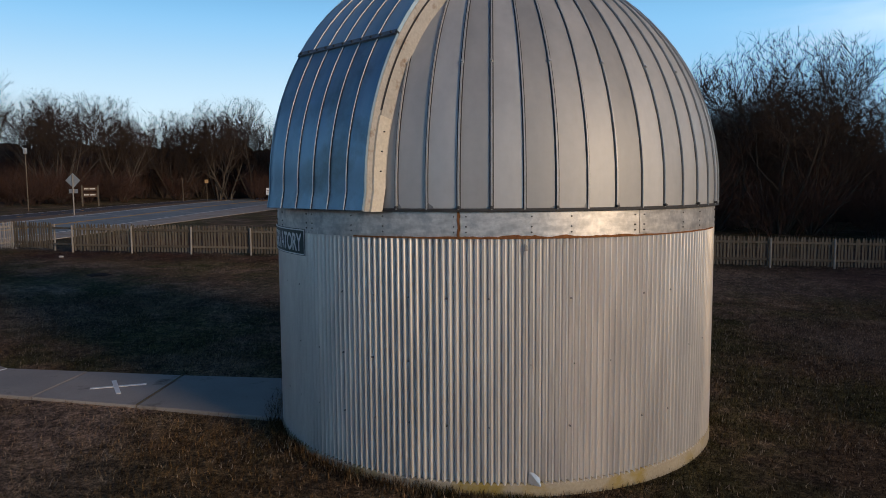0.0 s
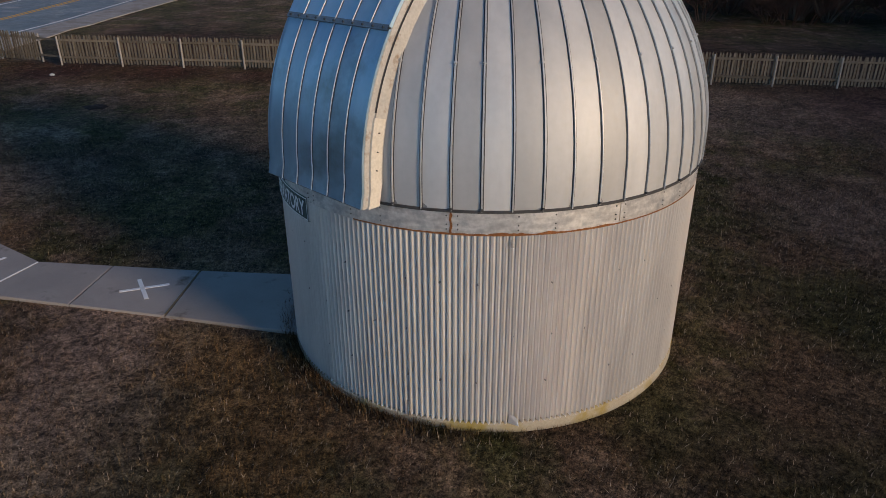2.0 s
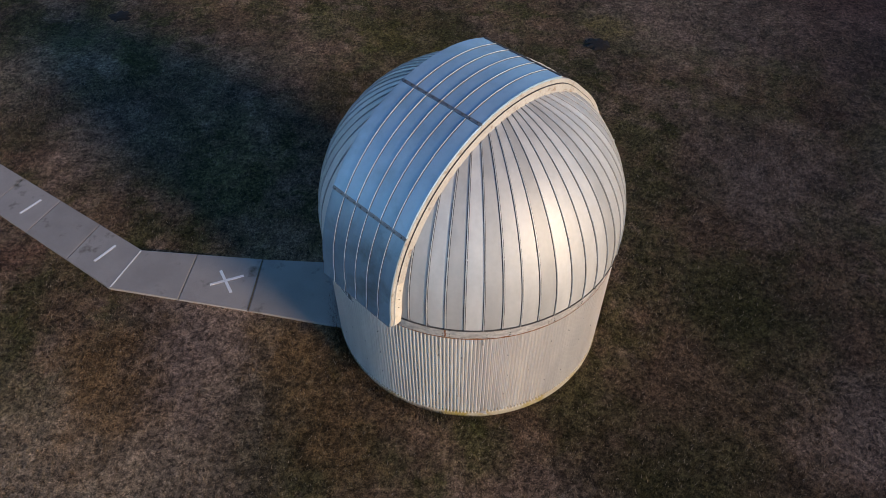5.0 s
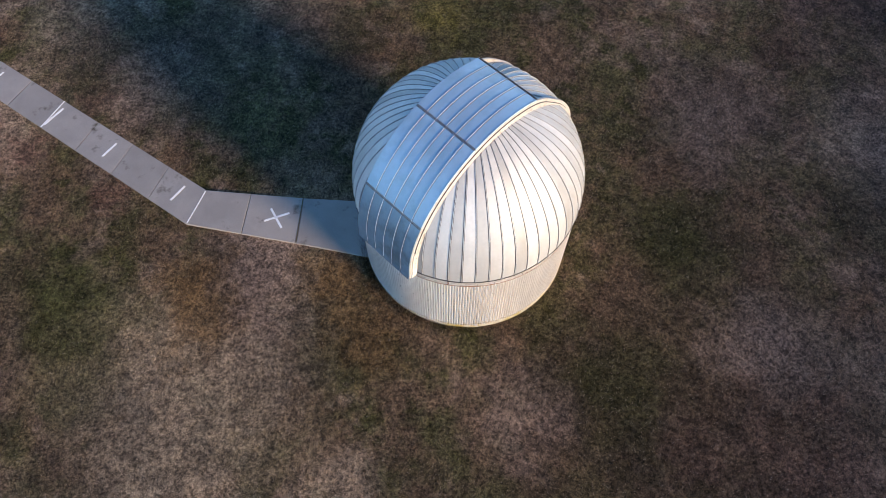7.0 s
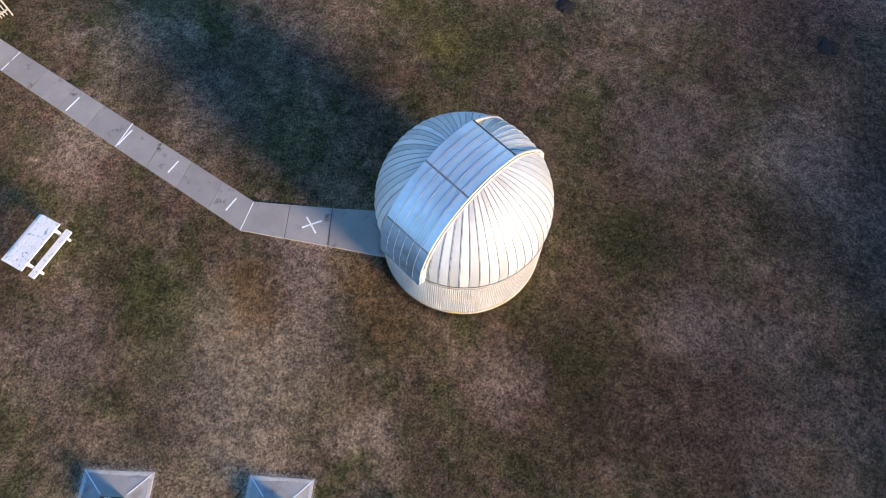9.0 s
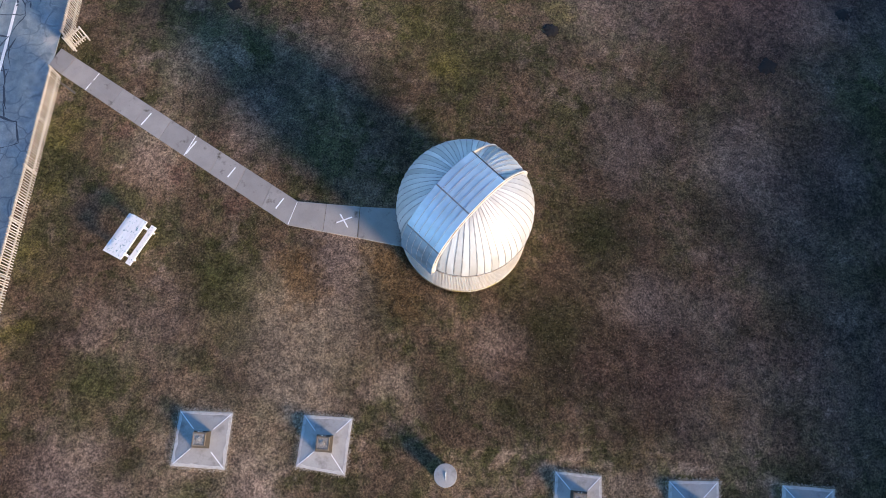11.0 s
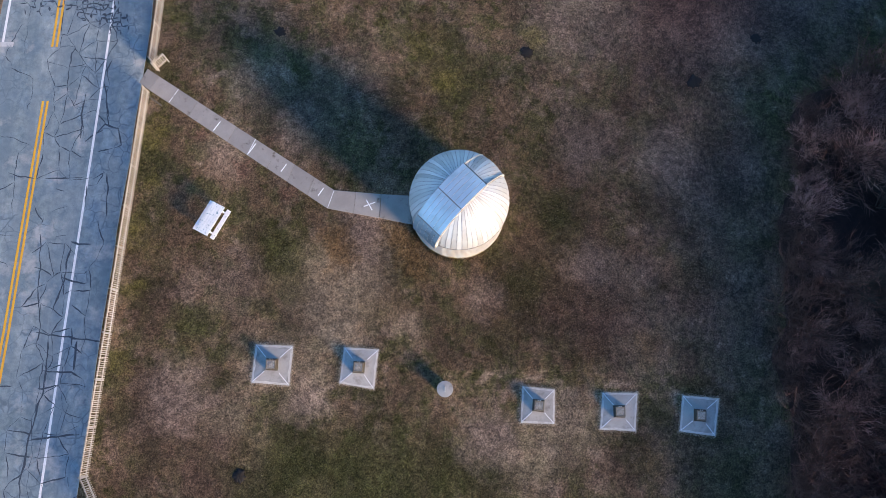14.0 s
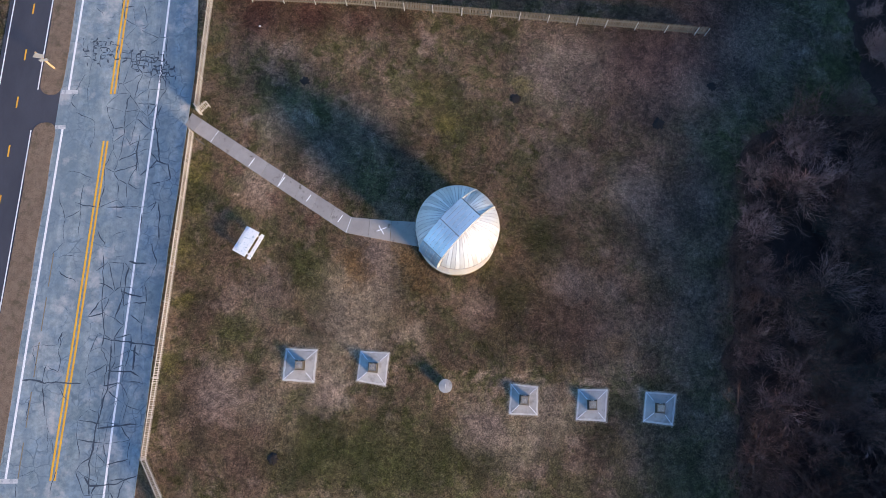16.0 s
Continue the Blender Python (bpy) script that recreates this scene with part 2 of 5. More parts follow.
WORN_AND_SHADE = ((-7.5, 5.2, 1.8, STRAW, 0.95), (-6.9, 3.4, 1.3, STRAW, 0.88), (-6.0, 2.3, 1.6, STRAW, 0.95), (-11.5, -2.4, 1.4, STRAW, 0.7), (-15.0, -3.0, 3.4, SHADE_BROWN, 0.6), (6.2, -3.0, 2.0, STRAW, 0.65), (4.2, -5.2, 1.5, STRAW, 0.5), (-12.0, -5.5, 2.5, SHADE_BROWN, 0.5), (-16.0, 3.0, 1.6, SHADE_BROWN, 0.5), (-9.4, 0.6, 2, STRAW, 0.62), (-4.6, 7.3, 2, PINK, 0.75), (-6.0, 6.2, 1.1, RUSTY, 0.75), (-1.9, 6.0, 1, RUSTY, 0.8), (-3.5, 4.0, 1, RUSTY, 0.5), (8.2, 13.0, 1.8, PINK, 0.75), (10.0, 2.0, 2.4, PINK, 0.5), (3.0, 2.0, 1.2, GREEN, 0.7), (5.2, 5.6, 1.1, GREEN, 0.7), (0.5, 17.5, 2.2, GREEN, 0.6), (-9.0, 5.5, 1.6, GREEN, 0.6), (-4.0, -5.8, 3.2, GREEN, 0.85), (-14.0, 2.0, 1.6, GREEN, 0.5), (15.0, 8.0, 2.5, GREEN, 0.25), (14.5, -6.0, 2.5, GREEN, 0.5), (13.5, 5.0, 5.5, SHADE_BROWN, 0.35), (12.0, 13.0, 5, SHADE_BROWN, 0.35), (6.5, 8.0, 3.2, SHADE_BROWN, 0.3), (5.0, 4.0, 2.5, SHADE_BROWN, 0.3), (16.0, -4.0, 4, SHADE_BROWN, 0.35), (15.5, 21.0, 5, SHADE_BROWN, 0.7), (-15.5, 6.0, 2, SHADE_BROWN, 0.4), (-8.5, -4.8, 2.8, GREEN, 0.85), (-14.6, -1.2, 1.8, PINK, 0.75), (0.5, -5.4, 2.6, GREEN, 0.8), (-4.6, 4.4, 1.6, STRAW, 0.8), (-7.4, -0.3, 1.2, STRAW, 0.55), (-2.2, 2.6, 1.0, STRAW, 0.6), (2.2, -3.6, 1.7, PINK, 0.75), (-7.6, -1.6, 1.2, PINK, 0.75), (26.0, 18.8, 2.0, GREEN, 0.6), (28.0, 21.0, 1.6, GREEN, 0.7), (27.6, 25.0, 1.5, GREEN, 0.6), (20.0, 23.0, 5.0, SHADE_MAUVE, 0.7), (14.0, 20.5, 4.0, SHADE_MAUVE, 0.6), (15.5, 11.0, 4.0, SHADE_MAUVE, 0.55), (16.0, 3.0, 3.5, SHADE_MAUVE, 0.5), (5.3, 19.6, 0.6, OLIVE, 0.9), (0.0, 16.5, 1.0, OLIVE, 0.7), (-16.6, 13.5, 0.9, OLIVE, 0.7), (-17.2, 7.5, 1.0, OLIVE, 0.6), (-1.0, 19.0, 1.2, OLIVE, 0.4), (10.5, 15.4, 0.8, SHADE_BROWN, 0.7), (7.4, 12.2, 0.9, PINK, 0.6), (17.5, 19.5, 1.4, PINK, 0.35), (8.0, 21.0, 3.1, PINK, 0.56), (-16.2, 22.0, 0.8, RUSTY, 0.7), (-2.5, 14.0, 2, SHADE_BROWN, 0.25), (-8.5, 14.2, 2.2, PINK, 0.5), (-5.0, 17.0, 2.2, PINK, 0.4), (-11.5, 16.5, 1.6, STRAW, 0.4), (2.6, 3.6, 2.0, SHADE_BROWN, 0.4), (6.2, 6.2, 2.2, GREEN, 0.35), (9.0, 30.5, 5.0, EARTH, 0.85), (-2.0, 31.0, 5.0, EARTH, 0.85), (-12.0, 31.0, 4.5, EARTH, 0.85), (19.0, 29.0, 5.0, EARTH, 0.8), (6.0, 4.5, 3.4, SHADE_BROWN, 0.5), (9.5, 3.5, 3.2, SHADE_BROWN, 0.45), (10.0, -6.0, 4.0, SHADE_BROWN, 0.4), (11.2, 1.2, 1.0, RUSTY, 0.45), (7.6, 0.8, 0.8, RUSTY, 0.4), (11.0, -4.6, 1.0, RUSTY, 0.4), (8.4, 5.6, 1.3, PINK, 0.6), (7.5, -0.5, 0.9, RUSTY, 0.4), (-9.5, 24.8, 2.0, EARTH, 0.95), (-13.2, 25.0, 2.2, EARTH, 0.95), (-6.0, 24.4, 1.4, EARTH, 0.8), (-3.0, 24.2, 1.2, EARTH, 0.7),
        (7.6, 5.7, 1.0, PINK, 0.5), (10.4, 5.3, 1.1, PINK, 0.4), (6.1, 8.4, 1.2, GREEN, 0.75), (4.3, 4.6, 1.3, GREEN, 0.7), (8.2, 2.2, 1.5, SHADE_BROWN, 0.5), (-12.6, 12.4, 1.6, PINK, 0.5), (-11.9, 4.7, 1.8, PINK, 0.4), (-9.4, 6.9, 1.5, GREEN, 0.75),
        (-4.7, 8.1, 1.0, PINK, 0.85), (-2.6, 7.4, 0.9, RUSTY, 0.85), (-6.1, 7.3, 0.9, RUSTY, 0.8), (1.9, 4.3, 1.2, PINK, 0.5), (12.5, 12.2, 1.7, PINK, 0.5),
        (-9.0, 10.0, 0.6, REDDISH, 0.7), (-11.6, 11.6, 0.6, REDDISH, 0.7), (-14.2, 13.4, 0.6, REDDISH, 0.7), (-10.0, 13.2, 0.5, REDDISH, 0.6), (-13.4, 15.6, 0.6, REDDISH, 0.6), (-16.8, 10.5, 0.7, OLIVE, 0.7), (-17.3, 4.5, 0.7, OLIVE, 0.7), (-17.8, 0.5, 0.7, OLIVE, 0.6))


def asphalt(name, c1, c2, cracks):
    m, n, l, b = shader(name)
    fine = noise_of(n, l, 90, 3)
    col = blend(n, l, step_of(n, l, noise_of(n, l, 0.7, 6, 0.6, (1, 0.35, 1)), 0.35, 0.65), c1, c2)
    col = blend(n, l, step_of(n, l, fine, 0.3, 0.75, 0.5), col, tuple(0.45 * v for v in c1))
    if cracks:
        col = blend(n, l, step_of(n, l, noise_of(n, l, 0.9, 5, 0.6), 0.45, 0.65, 0.75), col, (0.18, 0.25, 0.31))
        geo = n.new("ShaderNodeNewGeometry")
        warp = node(n, "ShaderNodeTexNoise", Scale=0.8, Detail=2, Roughness=0.5)
        l.new(geo.outputs["Position"], warp.inputs["Vector"])
        add = n.new("ShaderNodeVectorMath")
        add.operation = "MULTIPLY_ADD"
        add.inputs[1].default_value = (1.7, 1.7, 0)
        l.new(warp.outputs["Color"], add.inputs[0])
        l.new(geo.outputs["Position"], add.inputs[2])
        hair = n.new("ShaderNodeTexVoronoi")                # hairline crazing, in patches
        hair.feature, hair.voronoi_dimensions = "DISTANCE_TO_EDGE", "2D"
        hair.inputs["Scale"].default_value, hair.inputs["Randomness"].default_value = 1.25, 1.0
        l.new(add.outputs[0], hair.inputs["Vector"])
        k = n.new("ShaderNodeMath")
        k.operation = "MULTIPLY"
        l.new(step_of(n, l, hair.outputs["Distance"], 0.075, 0.015), k.inputs[0])
        l.new(step_of(n, l, noise_of(n, l, 0.45, 5, 0.7), 0.46, 0.58, 0.7), k.inputs[1])
        col = blend(n, l, 1.0, col, blend(n, l, step_of(n, l, noise_of(n, l, 2.4, 7, 0.72), 0.38, 0.62), (0.74, 0.77, 0.8), (1.2, 1.17, 1.14)), "MULTIPLY")
        col = blend(n, l, k.outputs[0], col, (0.09, 0.125, 0.155))
        col = blend(n, l, step_of(n, l, noise_of(n, l, 0.8, 5, 0.65, (1.6, 0.12, 1)), 0.44, 0.6, 0.6), col, (0.15, 0.2, 0.235))
        col = blend(n, l, step_of(n, l, noise_of(n, l, 0.55, 5, 0.65), 0.56, 0.68, 0.6), col, (0.5, 0.47, 0.45))
    l.new(col, b.inputs["Base Color"])
    b.inputs["Roughness"].default_value = 0.85
    relief(n, l, b, fine, 0.4, 0.006)
    return m


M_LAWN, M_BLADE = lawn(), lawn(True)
M_ROAD = asphalt("old_asphalt", (0.2, 0.26, 0.285), (0.34, 0.39, 0.405), True)
M_BIKE = asphalt("new_asphalt", (0.046, 0.048, 0.064), (0.062, 0.064, 0.082), False)
M_WHITE_LINE = plain("white_road_paint", (0.78, 0.78, 0.77), (0.86, 0.86, 0.85), 3, 0.7, fine=40)
M_FADED_LINE = plain("faded_white_paint", (0.62, 0.61, 0.6), (0.42, 0.43, 0.44), 4.0, 0.8, fine=30, stain=(0.3, 0.32, 0.34), stain_scale=4, stain_at=(0.5, 0.62))
M_YELLOW_LINE = plain("yellow_road_paint", (0.72, 0.36, 0.02), (0.8, 0.43, 0.035), 3, 0.7, fine=40)
M_OLD_YELLOW = plain("worn_yellow_paint", (0.25, 0.19, 0.1), (0.19, 0.17, 0.13), 9, 0.8, fine=30)
M_WALK = plain("walk_concrete", (0.27, 0.25, 0.235), (0.34, 0.315, 0.295), 1.6, 0.9, fine=70, vary=0.12, stain=(0.1, 0.09, 0.075), stain_scale=2.2, stain_at=(0.6, 0.74))
M_PAD = plain("pad_concrete", (0.33, 0.32, 0.31), (0.42, 0.405, 0.385), 2.0, 0.9, fine=60, vary=0.08, stain=(0.2, 0.19, 0.175), stain_scale=1.4)
M_FOOTING = plain("footing_concrete", (0.36, 0.325, 0.25), (0.46, 0.42, 0.33), 3.0, 0.9, fine=40, stain=(0.32, 0.25, 0.07), stain_scale=1.3, stain_at=(0.48, 0.6))
M_GALV = plain("galvanized_dome_steel", (0.435, 0.455, 0.472), (0.51, 0.525, 0.54), 2.2, 0.6, 0.36, fine=14, bump=0.04, depth=0.002, vary=0.22, stretch=(2.2, 2.2, 0.35), grain=0.1)
# shutter blue stands for reflected sky; the lower copy is darker for its shaded side
M_SHUT = plain("sky_tinted_galvanized_shutter_steel", (0.34, 0.51, 0.645), (0.42, 0.58, 0.71), 1.6, 0.55, 0.4, fine=14, bump=0.04, depth=0.002, vary=0.06, stain=(0.28, 0.41, 0.5), stain_scale=1.1, stain_at=(0.5, 0.75), grain=0.08)
M_SHUT_LOW = plain("weathered_shaded_shutter_steel", (0.22, 0.34, 0.45), (0.31, 0.43, 0.53), 1.6, 0.45, 0.55, fine=14, bump=0.04, depth=0.002, vary=0.1, stain=(0.17, 0.23, 0.26), stain_scale=1.6, stain_at=(0.5, 0.7), grain=0.08, stretch=(2, 2, 0.5))
M_RIB = plain("seam_steel", (0.4, 0.42, 0.44), (0.5, 0.52, 0.54), 5.0, 0.5, 0.3, fine=50)
M_WALL = plain("corrugated_steel", (0.76, 0.75, 0.74), (0.86, 0.845, 0.825), 2.5, 0.34, 0.55, fine=40, bump=0.03, depth=0.002, vary=0.05, stretch=(2, 2, 0.4), grain=0.1)
M_BAND = plain("weathered_flashing", (0.4, 0.41, 0.42), (0.76, 0.76, 0.755), 4.0, 0.42, 0.5, fine=22, bump=0.15, vary=0.1, stretch=(1, 1, 4), stain=(0.36, 0.39, 0.42), stain_scale=6)
M_BRIGHT_SEAM = plain("bright_seam_edge", (0.72, 0.75, 0.78), (0.82, 0.84, 0.86), 6.0, 0.4, 0.3, fine=40)
M_STRIP = plain("grey_seam_strip", (0.16, 0.17, 0.19), (0.26, 0.28, 0.3), 9.0, 0.5, 0.4, fine=40)
M_RUST = plain("rust", (0.13, 0.05, 0.018), (0.3, 0.125, 0.04), 22.0, 0.9, fine=80)
M_RAIL = plain("cream_track_paint", (0.6, 0.57, 0.5), (0.7, 0.67, 0.6), 3.0, 0.6, 0.1, fine=40, stain=(0.35, 0.3, 0.24), stain_scale=5, stain_at=(0.58, 0.7))
M_TRACK = plain("weathered_track", (0.41, 0.4, 0.375), (0.5, 0.49, 0.465), 5.0, 0.65, 0.1, fine=40, stain=(0.26, 0.2, 0.15), stain_scale=7, stain_at=(0.55, 0.7))
M_SEAL = plain("dark_seal", (0.035, 0.037, 0.042), (0.06, 0.063, 0.07), 8.0, 0.7, fine=40)
M_SIGN = plain("dark_teal_sign", (0.012, 0.045, 0.05), (0.016, 0.055, 0.06), 3.0, 0.4, fine=40, bump=0)
M_LETTER = plain("white_letter_paint", (0.82, 0.83, 0.83), (0.88, 0.89, 0.89), 6.0, 0.5, fine=40, bump=0)
M_PICKET = plain("weathered_wood", (0.075, 0.066, 0.051), (0.145, 0.126, 0.1), 3.0, 0.9, fine=40, vary=0.3, stretch=(6, 6, 0.6))
M_PALE_WOOD = plain("pale_weathered_wood", (0.23, 0.215, 0.2), (0.39, 0.37, 0.345), 3.0, 0.9, fine=40, vary=0.25, stretch=(6, 6, 0.6))
M_POST = plain("pale_post", (0.24, 0.23, 0.218), (0.33, 0.32, 0.3), 5.0, 0.7, fine=40, vary=0.1)
M_TABLE = plain("peeling_white_paint", (0.8, 0.81, 0.82), (0.86, 0.86, 0.86), 3.0, 0.6, fine=60, vary=0.03, stain=(0.16, 0.3, 0.33), stain_scale=11.0, stain_at=(0.59, 0.63))
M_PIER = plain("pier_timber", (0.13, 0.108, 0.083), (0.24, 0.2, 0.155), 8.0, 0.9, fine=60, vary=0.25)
# pier sides coloured near-black to stand for the shade round each pier
M_PIER_CORE = plain("shaded_pier_timber", (0.024, 0.02, 0.016), (0.055, 0.046, 0.036), 8.0, 0.9, fine=60)
M_PIER_TOP = plain("worn_pier_top", (0.1, 0.085, 0.066), (0.5, 0.46, 0.4), 20.0, 0.9, fine=35, vary=0.12, grain=0.4)
M_RIM = plain("dusty_rim", (0.5, 0.48, 0.45), (0.62, 0.6, 0.57), 5.0, 0.95, fine=50, stain=(0.36, 0.33, 0.28), stain_scale=6)
M_JOINT = plain("white_joint_filler", (0.76, 0.77, 0.78), (0.84, 0.85, 0.86), 8.0, 0.7, fine=60)
M_BARK = plain("bark", (0.035, 0.029, 0.025), (0.09, 0.077, 0.066), 2.0, 0.95, fine=30)
M_TWIG = plain("twigs", (0.03, 0.021, 0.018), (0.058, 0.041, 0.034), 0.5, 0.95, fine=4, bump=0)
M_BRAMBLE = plain("thicket_stems", (0.075, 0.034, 0.026), (0.165, 0.082, 0.064), 0.3, 0.95, fine=3, bump=0)
# darker copy of the thicket stems, for distant brush standing in shade
M_FAR_BRAMBLE = plain("shaded_thicket_stems", (0.035, 0.02, 0.016), (0.085, 0.045, 0.036), 0.3, 0.95, fine=3, bump=0)
M_FAN = plain("pinkish_bare_stems", (0.37, 0.175, 0.14), (0.58, 0.32, 0.26), 0.4, 0.9, fine=3, bump=0)
M_SOIL = plain("bare_soil", (0.009, 0.007, 0.006), (0.022, 0.017, 0.014), 9.0, 1.0, fine=50, bump=0.5, depth=0.02)
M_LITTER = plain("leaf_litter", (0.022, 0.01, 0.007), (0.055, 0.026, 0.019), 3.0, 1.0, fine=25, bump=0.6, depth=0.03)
M_STRAW = plain("straw_blades", (0.5, 0.45, 0.38), (0.36, 0.3, 0.23), 2.0, 0.9, fine=9, bump=0)
M_VERGE = plain("dead_verge_grass", (0.11, 0.075, 0.05), (0.24, 0.17, 0.115), 2.6, 1.0, fine=14, bump=0.8, depth=0.04, stain=(0.085, 0.07, 0.04), stain_scale=1.2, grain=0.6)
M_GRASS = plain("dry_grass", (0.22, 0.165, 0.11), (0.11, 0.105, 0.05), 0.6, 0.9, fine=9, bump=0)
M_STONE = plain("pale_stone", (0.55, 0.53, 0.5), (0.65, 0.63, 0.6), 6, 0.9)
M_SIGNBACK = plain("bare_aluminium", (0.4, 0.41, 0.42), (0.47, 0.48, 0.49), 4, 0.45, 0.7, bump=0.05)
M_TAN_POST = plain("tan_post_wood", (0.42, 0.27, 0.13), (0.55, 0.37, 0.19), 5, 0.8)
M_BROWN = plain("brown_board", (0.07, 0.045, 0.03), (0.1, 0.065, 0.045), 4, 0.8)

# ---- building helpers ----
def mesh(name, verts, faces, mat, smooth=False):
    me = bpy.data.meshes.new(name)
    me.from_pydata([tuple(v) for v in verts], [], [tuple(f) for f in faces])
    me.materials.append(mat)
    if smooth:
        me.shade_smooth()
    me.update()
    return me


def part(name, geo, mat, parent=None, label="", smooth=False, place=None):
    """geo: (verts, faces), a bmesh or a mesh; one mesh object under a thing or a part."""
    if isinstance(geo, tuple):
        me = mesh(name, *geo, mat, smooth)
    elif isinstance(geo, bmesh.types.BMesh):
        me = bpy.data.meshes.new(name)
        geo.to_mesh(me)
        geo.free()
        me.materials.append(mat)
        if smooth:
            me.shade_smooth()
    else:
        me = geo
    ob = new(name, me)
    if parent:
        ob.parent = parent
    if place is not None:
        ob.matrix_basis = place
    return tagged(ob, label)


def thing(name, place, label, category, group="", kind=""):
    ob = new(name)
    ob.empty_display_size = 0.2
    ob.matrix_basis = place
    return tagged(ob, label, category, group, kind)


def join(*geos):
    verts, faces = [], []
    for v, f in geos:
        k = len(verts)
        verts += list(v)
        faces += [tuple(i + k for i in q) for q in f]
    return verts, faces


def box(x0, y0, z0, x1, y1, z1):
    v = [(x, y, z) for z in (z0, z1) for y in (y0, y1) for x in (x0, x1)]
    return v, [(0, 2, 3, 1), (4, 5, 7, 6), (0, 1, 5, 4), (2, 6, 7, 3), (0, 4, 6, 2), (1, 3, 7, 5)]


def bevelled(x0, y0, z0, x1, y1, z1, r=0.01):
    bm = bmesh.new()
    v, f = box(x0, y0, z0, x1, y1, z1)
    vs = [bm.verts.new(p) for p in v]
    for q in f:
        bm.faces.new([vs[i] for i in q])
    bmesh.ops.bevel(bm, geom=list(bm.edges), offset=r, segments=1, affect="EDGES")
    return bm


def sheet(grid, closed=False):
    """Faces over a grid of rows of points."""
    rows, cols = len(grid), len(grid[0])
    verts = [p for row in grid for p in row]
    faces = []
    for i in range(rows - 1):
        for j in range(cols - (0 if closed else 1)):
            k = (j + 1) % cols
            faces.append((i * cols + j, i * cols + k, (i + 1) * cols + k, (i + 1) * cols + j))
    return verts, faces


def tube(p0, p1, r0, r1, sides=6, caps=True):
    p0, p1 = Vector(p0), Vector(p1)
    w = (p1 - p0).normalized()
    a = w.orthogonal().normalized()
    b = w.cross(a)
    ring = lambda p, r: [tuple(p + r * (math.cos(2 * math.pi * k / sides) * a + math.sin(2 * math.pi * k / sides) * b)) for k in range(sides)]
    v = ring(p0, r0) + ring(p1, r1)
    f = [(k, (k + 1) % sides, sides + (k + 1) % sides, sides + k) for k in range(sides)]
    if caps:
        f += [tuple(reversed(range(sides))), tuple(range(sides, 2 * sides))]
    return v, f


SLOPE_X, SLOPE_Y = -0.0207, 0.0017


def gz(x, y=0.0):
    """Height of the ground: it falls gently towards +x."""
    k = max(0.0, min(1.0, (y - 12.0) / 12.0))
    return SLOPE_X * max(-70.0, min(70.0, x)) + SLOPE_Y * max(-70.0, min(140.0, y)) + 0.14 * k * k * (3 - 2 * k)


# ---- ground ----
def ground():
    xs = sorted({*np.round(np.linspace(-40, 40, 81), 2), *[s * v for s in (-1, 1) for v in (55, 70, 120, 300, 800, 2500)]})
    ys = sorted({*np.round(np.linspace(-30, 60, 91), 2), *[s * v for s in (-1, 1) for v in (90, 150, 400, 1000, 2500)]})
    grid = [[(x, y, gz(x, y) + (0.03 * noise.noise((x * 0.35, y * 0.35, 0)) - 0.015 if abs(x) < 40 and -30 <= y <= 60 else 0)) for x in xs] for y in ys]
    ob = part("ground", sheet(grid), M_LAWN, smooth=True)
    return tagged(ob, "brown dormant lawn with olive and straw patches", "ground", kind="structure")


ground()


# ---- road, verge and cycle path ----
ROAD_Y = (-80.0, -6.7, 2.1, 13.5, 20.0, 26.0, 37.0, 52.0, 68.0, 87.0, 140.0)
RIGHT_X = (-24.7, -21.24, -20.82, -20.16, -19.76, -19.51, -19.2, -19.9, -20.6, -21.3, -21.0)
LEFT_X = (-30.9, -27.37, -26.92, -26.27, -25.87, -25.53, -25.5, -26.6, -28.2, -29.6, -31.0)
MID_X = (-28.0, -24.5, -23.91, -23.25, -22.85, -22.52, -22.35, -23.25, -24.4, -25.45, -26.0)
EDGE_X = (-22.6, -19.35, -18.84, -17.95, -17.42, -17.45, -17.45, -17.1, -16.6, -17.0, -17.5)
YS = [float(v) for v in np.concatenate([np.arange(-80, -8, 6), np.arange(-8, 40, 2), np.arange(40, 141, 5)])]


def along(table, y):
    return float(np.interp(y, ROAD_Y, table))


def strip(x_left, x_right, lift, ys=YS, thick=0.0, wobble=0.0):
    """A ribbon that follows the road between two x tables, lifted over the ground."""
    rows = []
    for y in ys:
        a, b = x_left(y), x_right(y)
        if wobble:
            a += wobble * noise.noise((y * 0.4, 3, 0))
            b += wobble * noise.noise((y * 0.4, 8, 0))
        rows.append([(a, y, gz(a, y) + lift - thick), (a, y, gz(a, y) + lift), (0.5 * (a + b), y, gz(0.5 * (a + b), y) + lift), (b, y, gz(b, y) + lift), (b, y, gz(b, y) + lift - thick)])
    return sheet(rows)


R = lambda y: along(RIGHT_X, y)
L = lambda y: along(LEFT_X, y)
C = lambda y: along(MID_X, y)
road = part("road", strip(lambda y: L(y) - 0.55, lambda y: along(EDGE_X, y), 0.03, thick=0.06, wobble=0.12), M_ROAD)
tagged(road, "cracked grey-blue asphalt road with painted lines", "road", kind="structure")
line = lambda table, off, w, ys: strip(lambda y: table(y) + off - w / 2, lambda y: table(y) + off + w / 2, 0.034, ys, 0.003)
span = lambda a, b: [a] + [y for y in YS if a < y < b] + [b]
part("edge_line", line(R, 0, 0.13, YS), M_WHITE_LINE, road)
part("edge_line", line(L, 0, 0.14, span(18.95, 140)), M_WHITE_LINE, road)
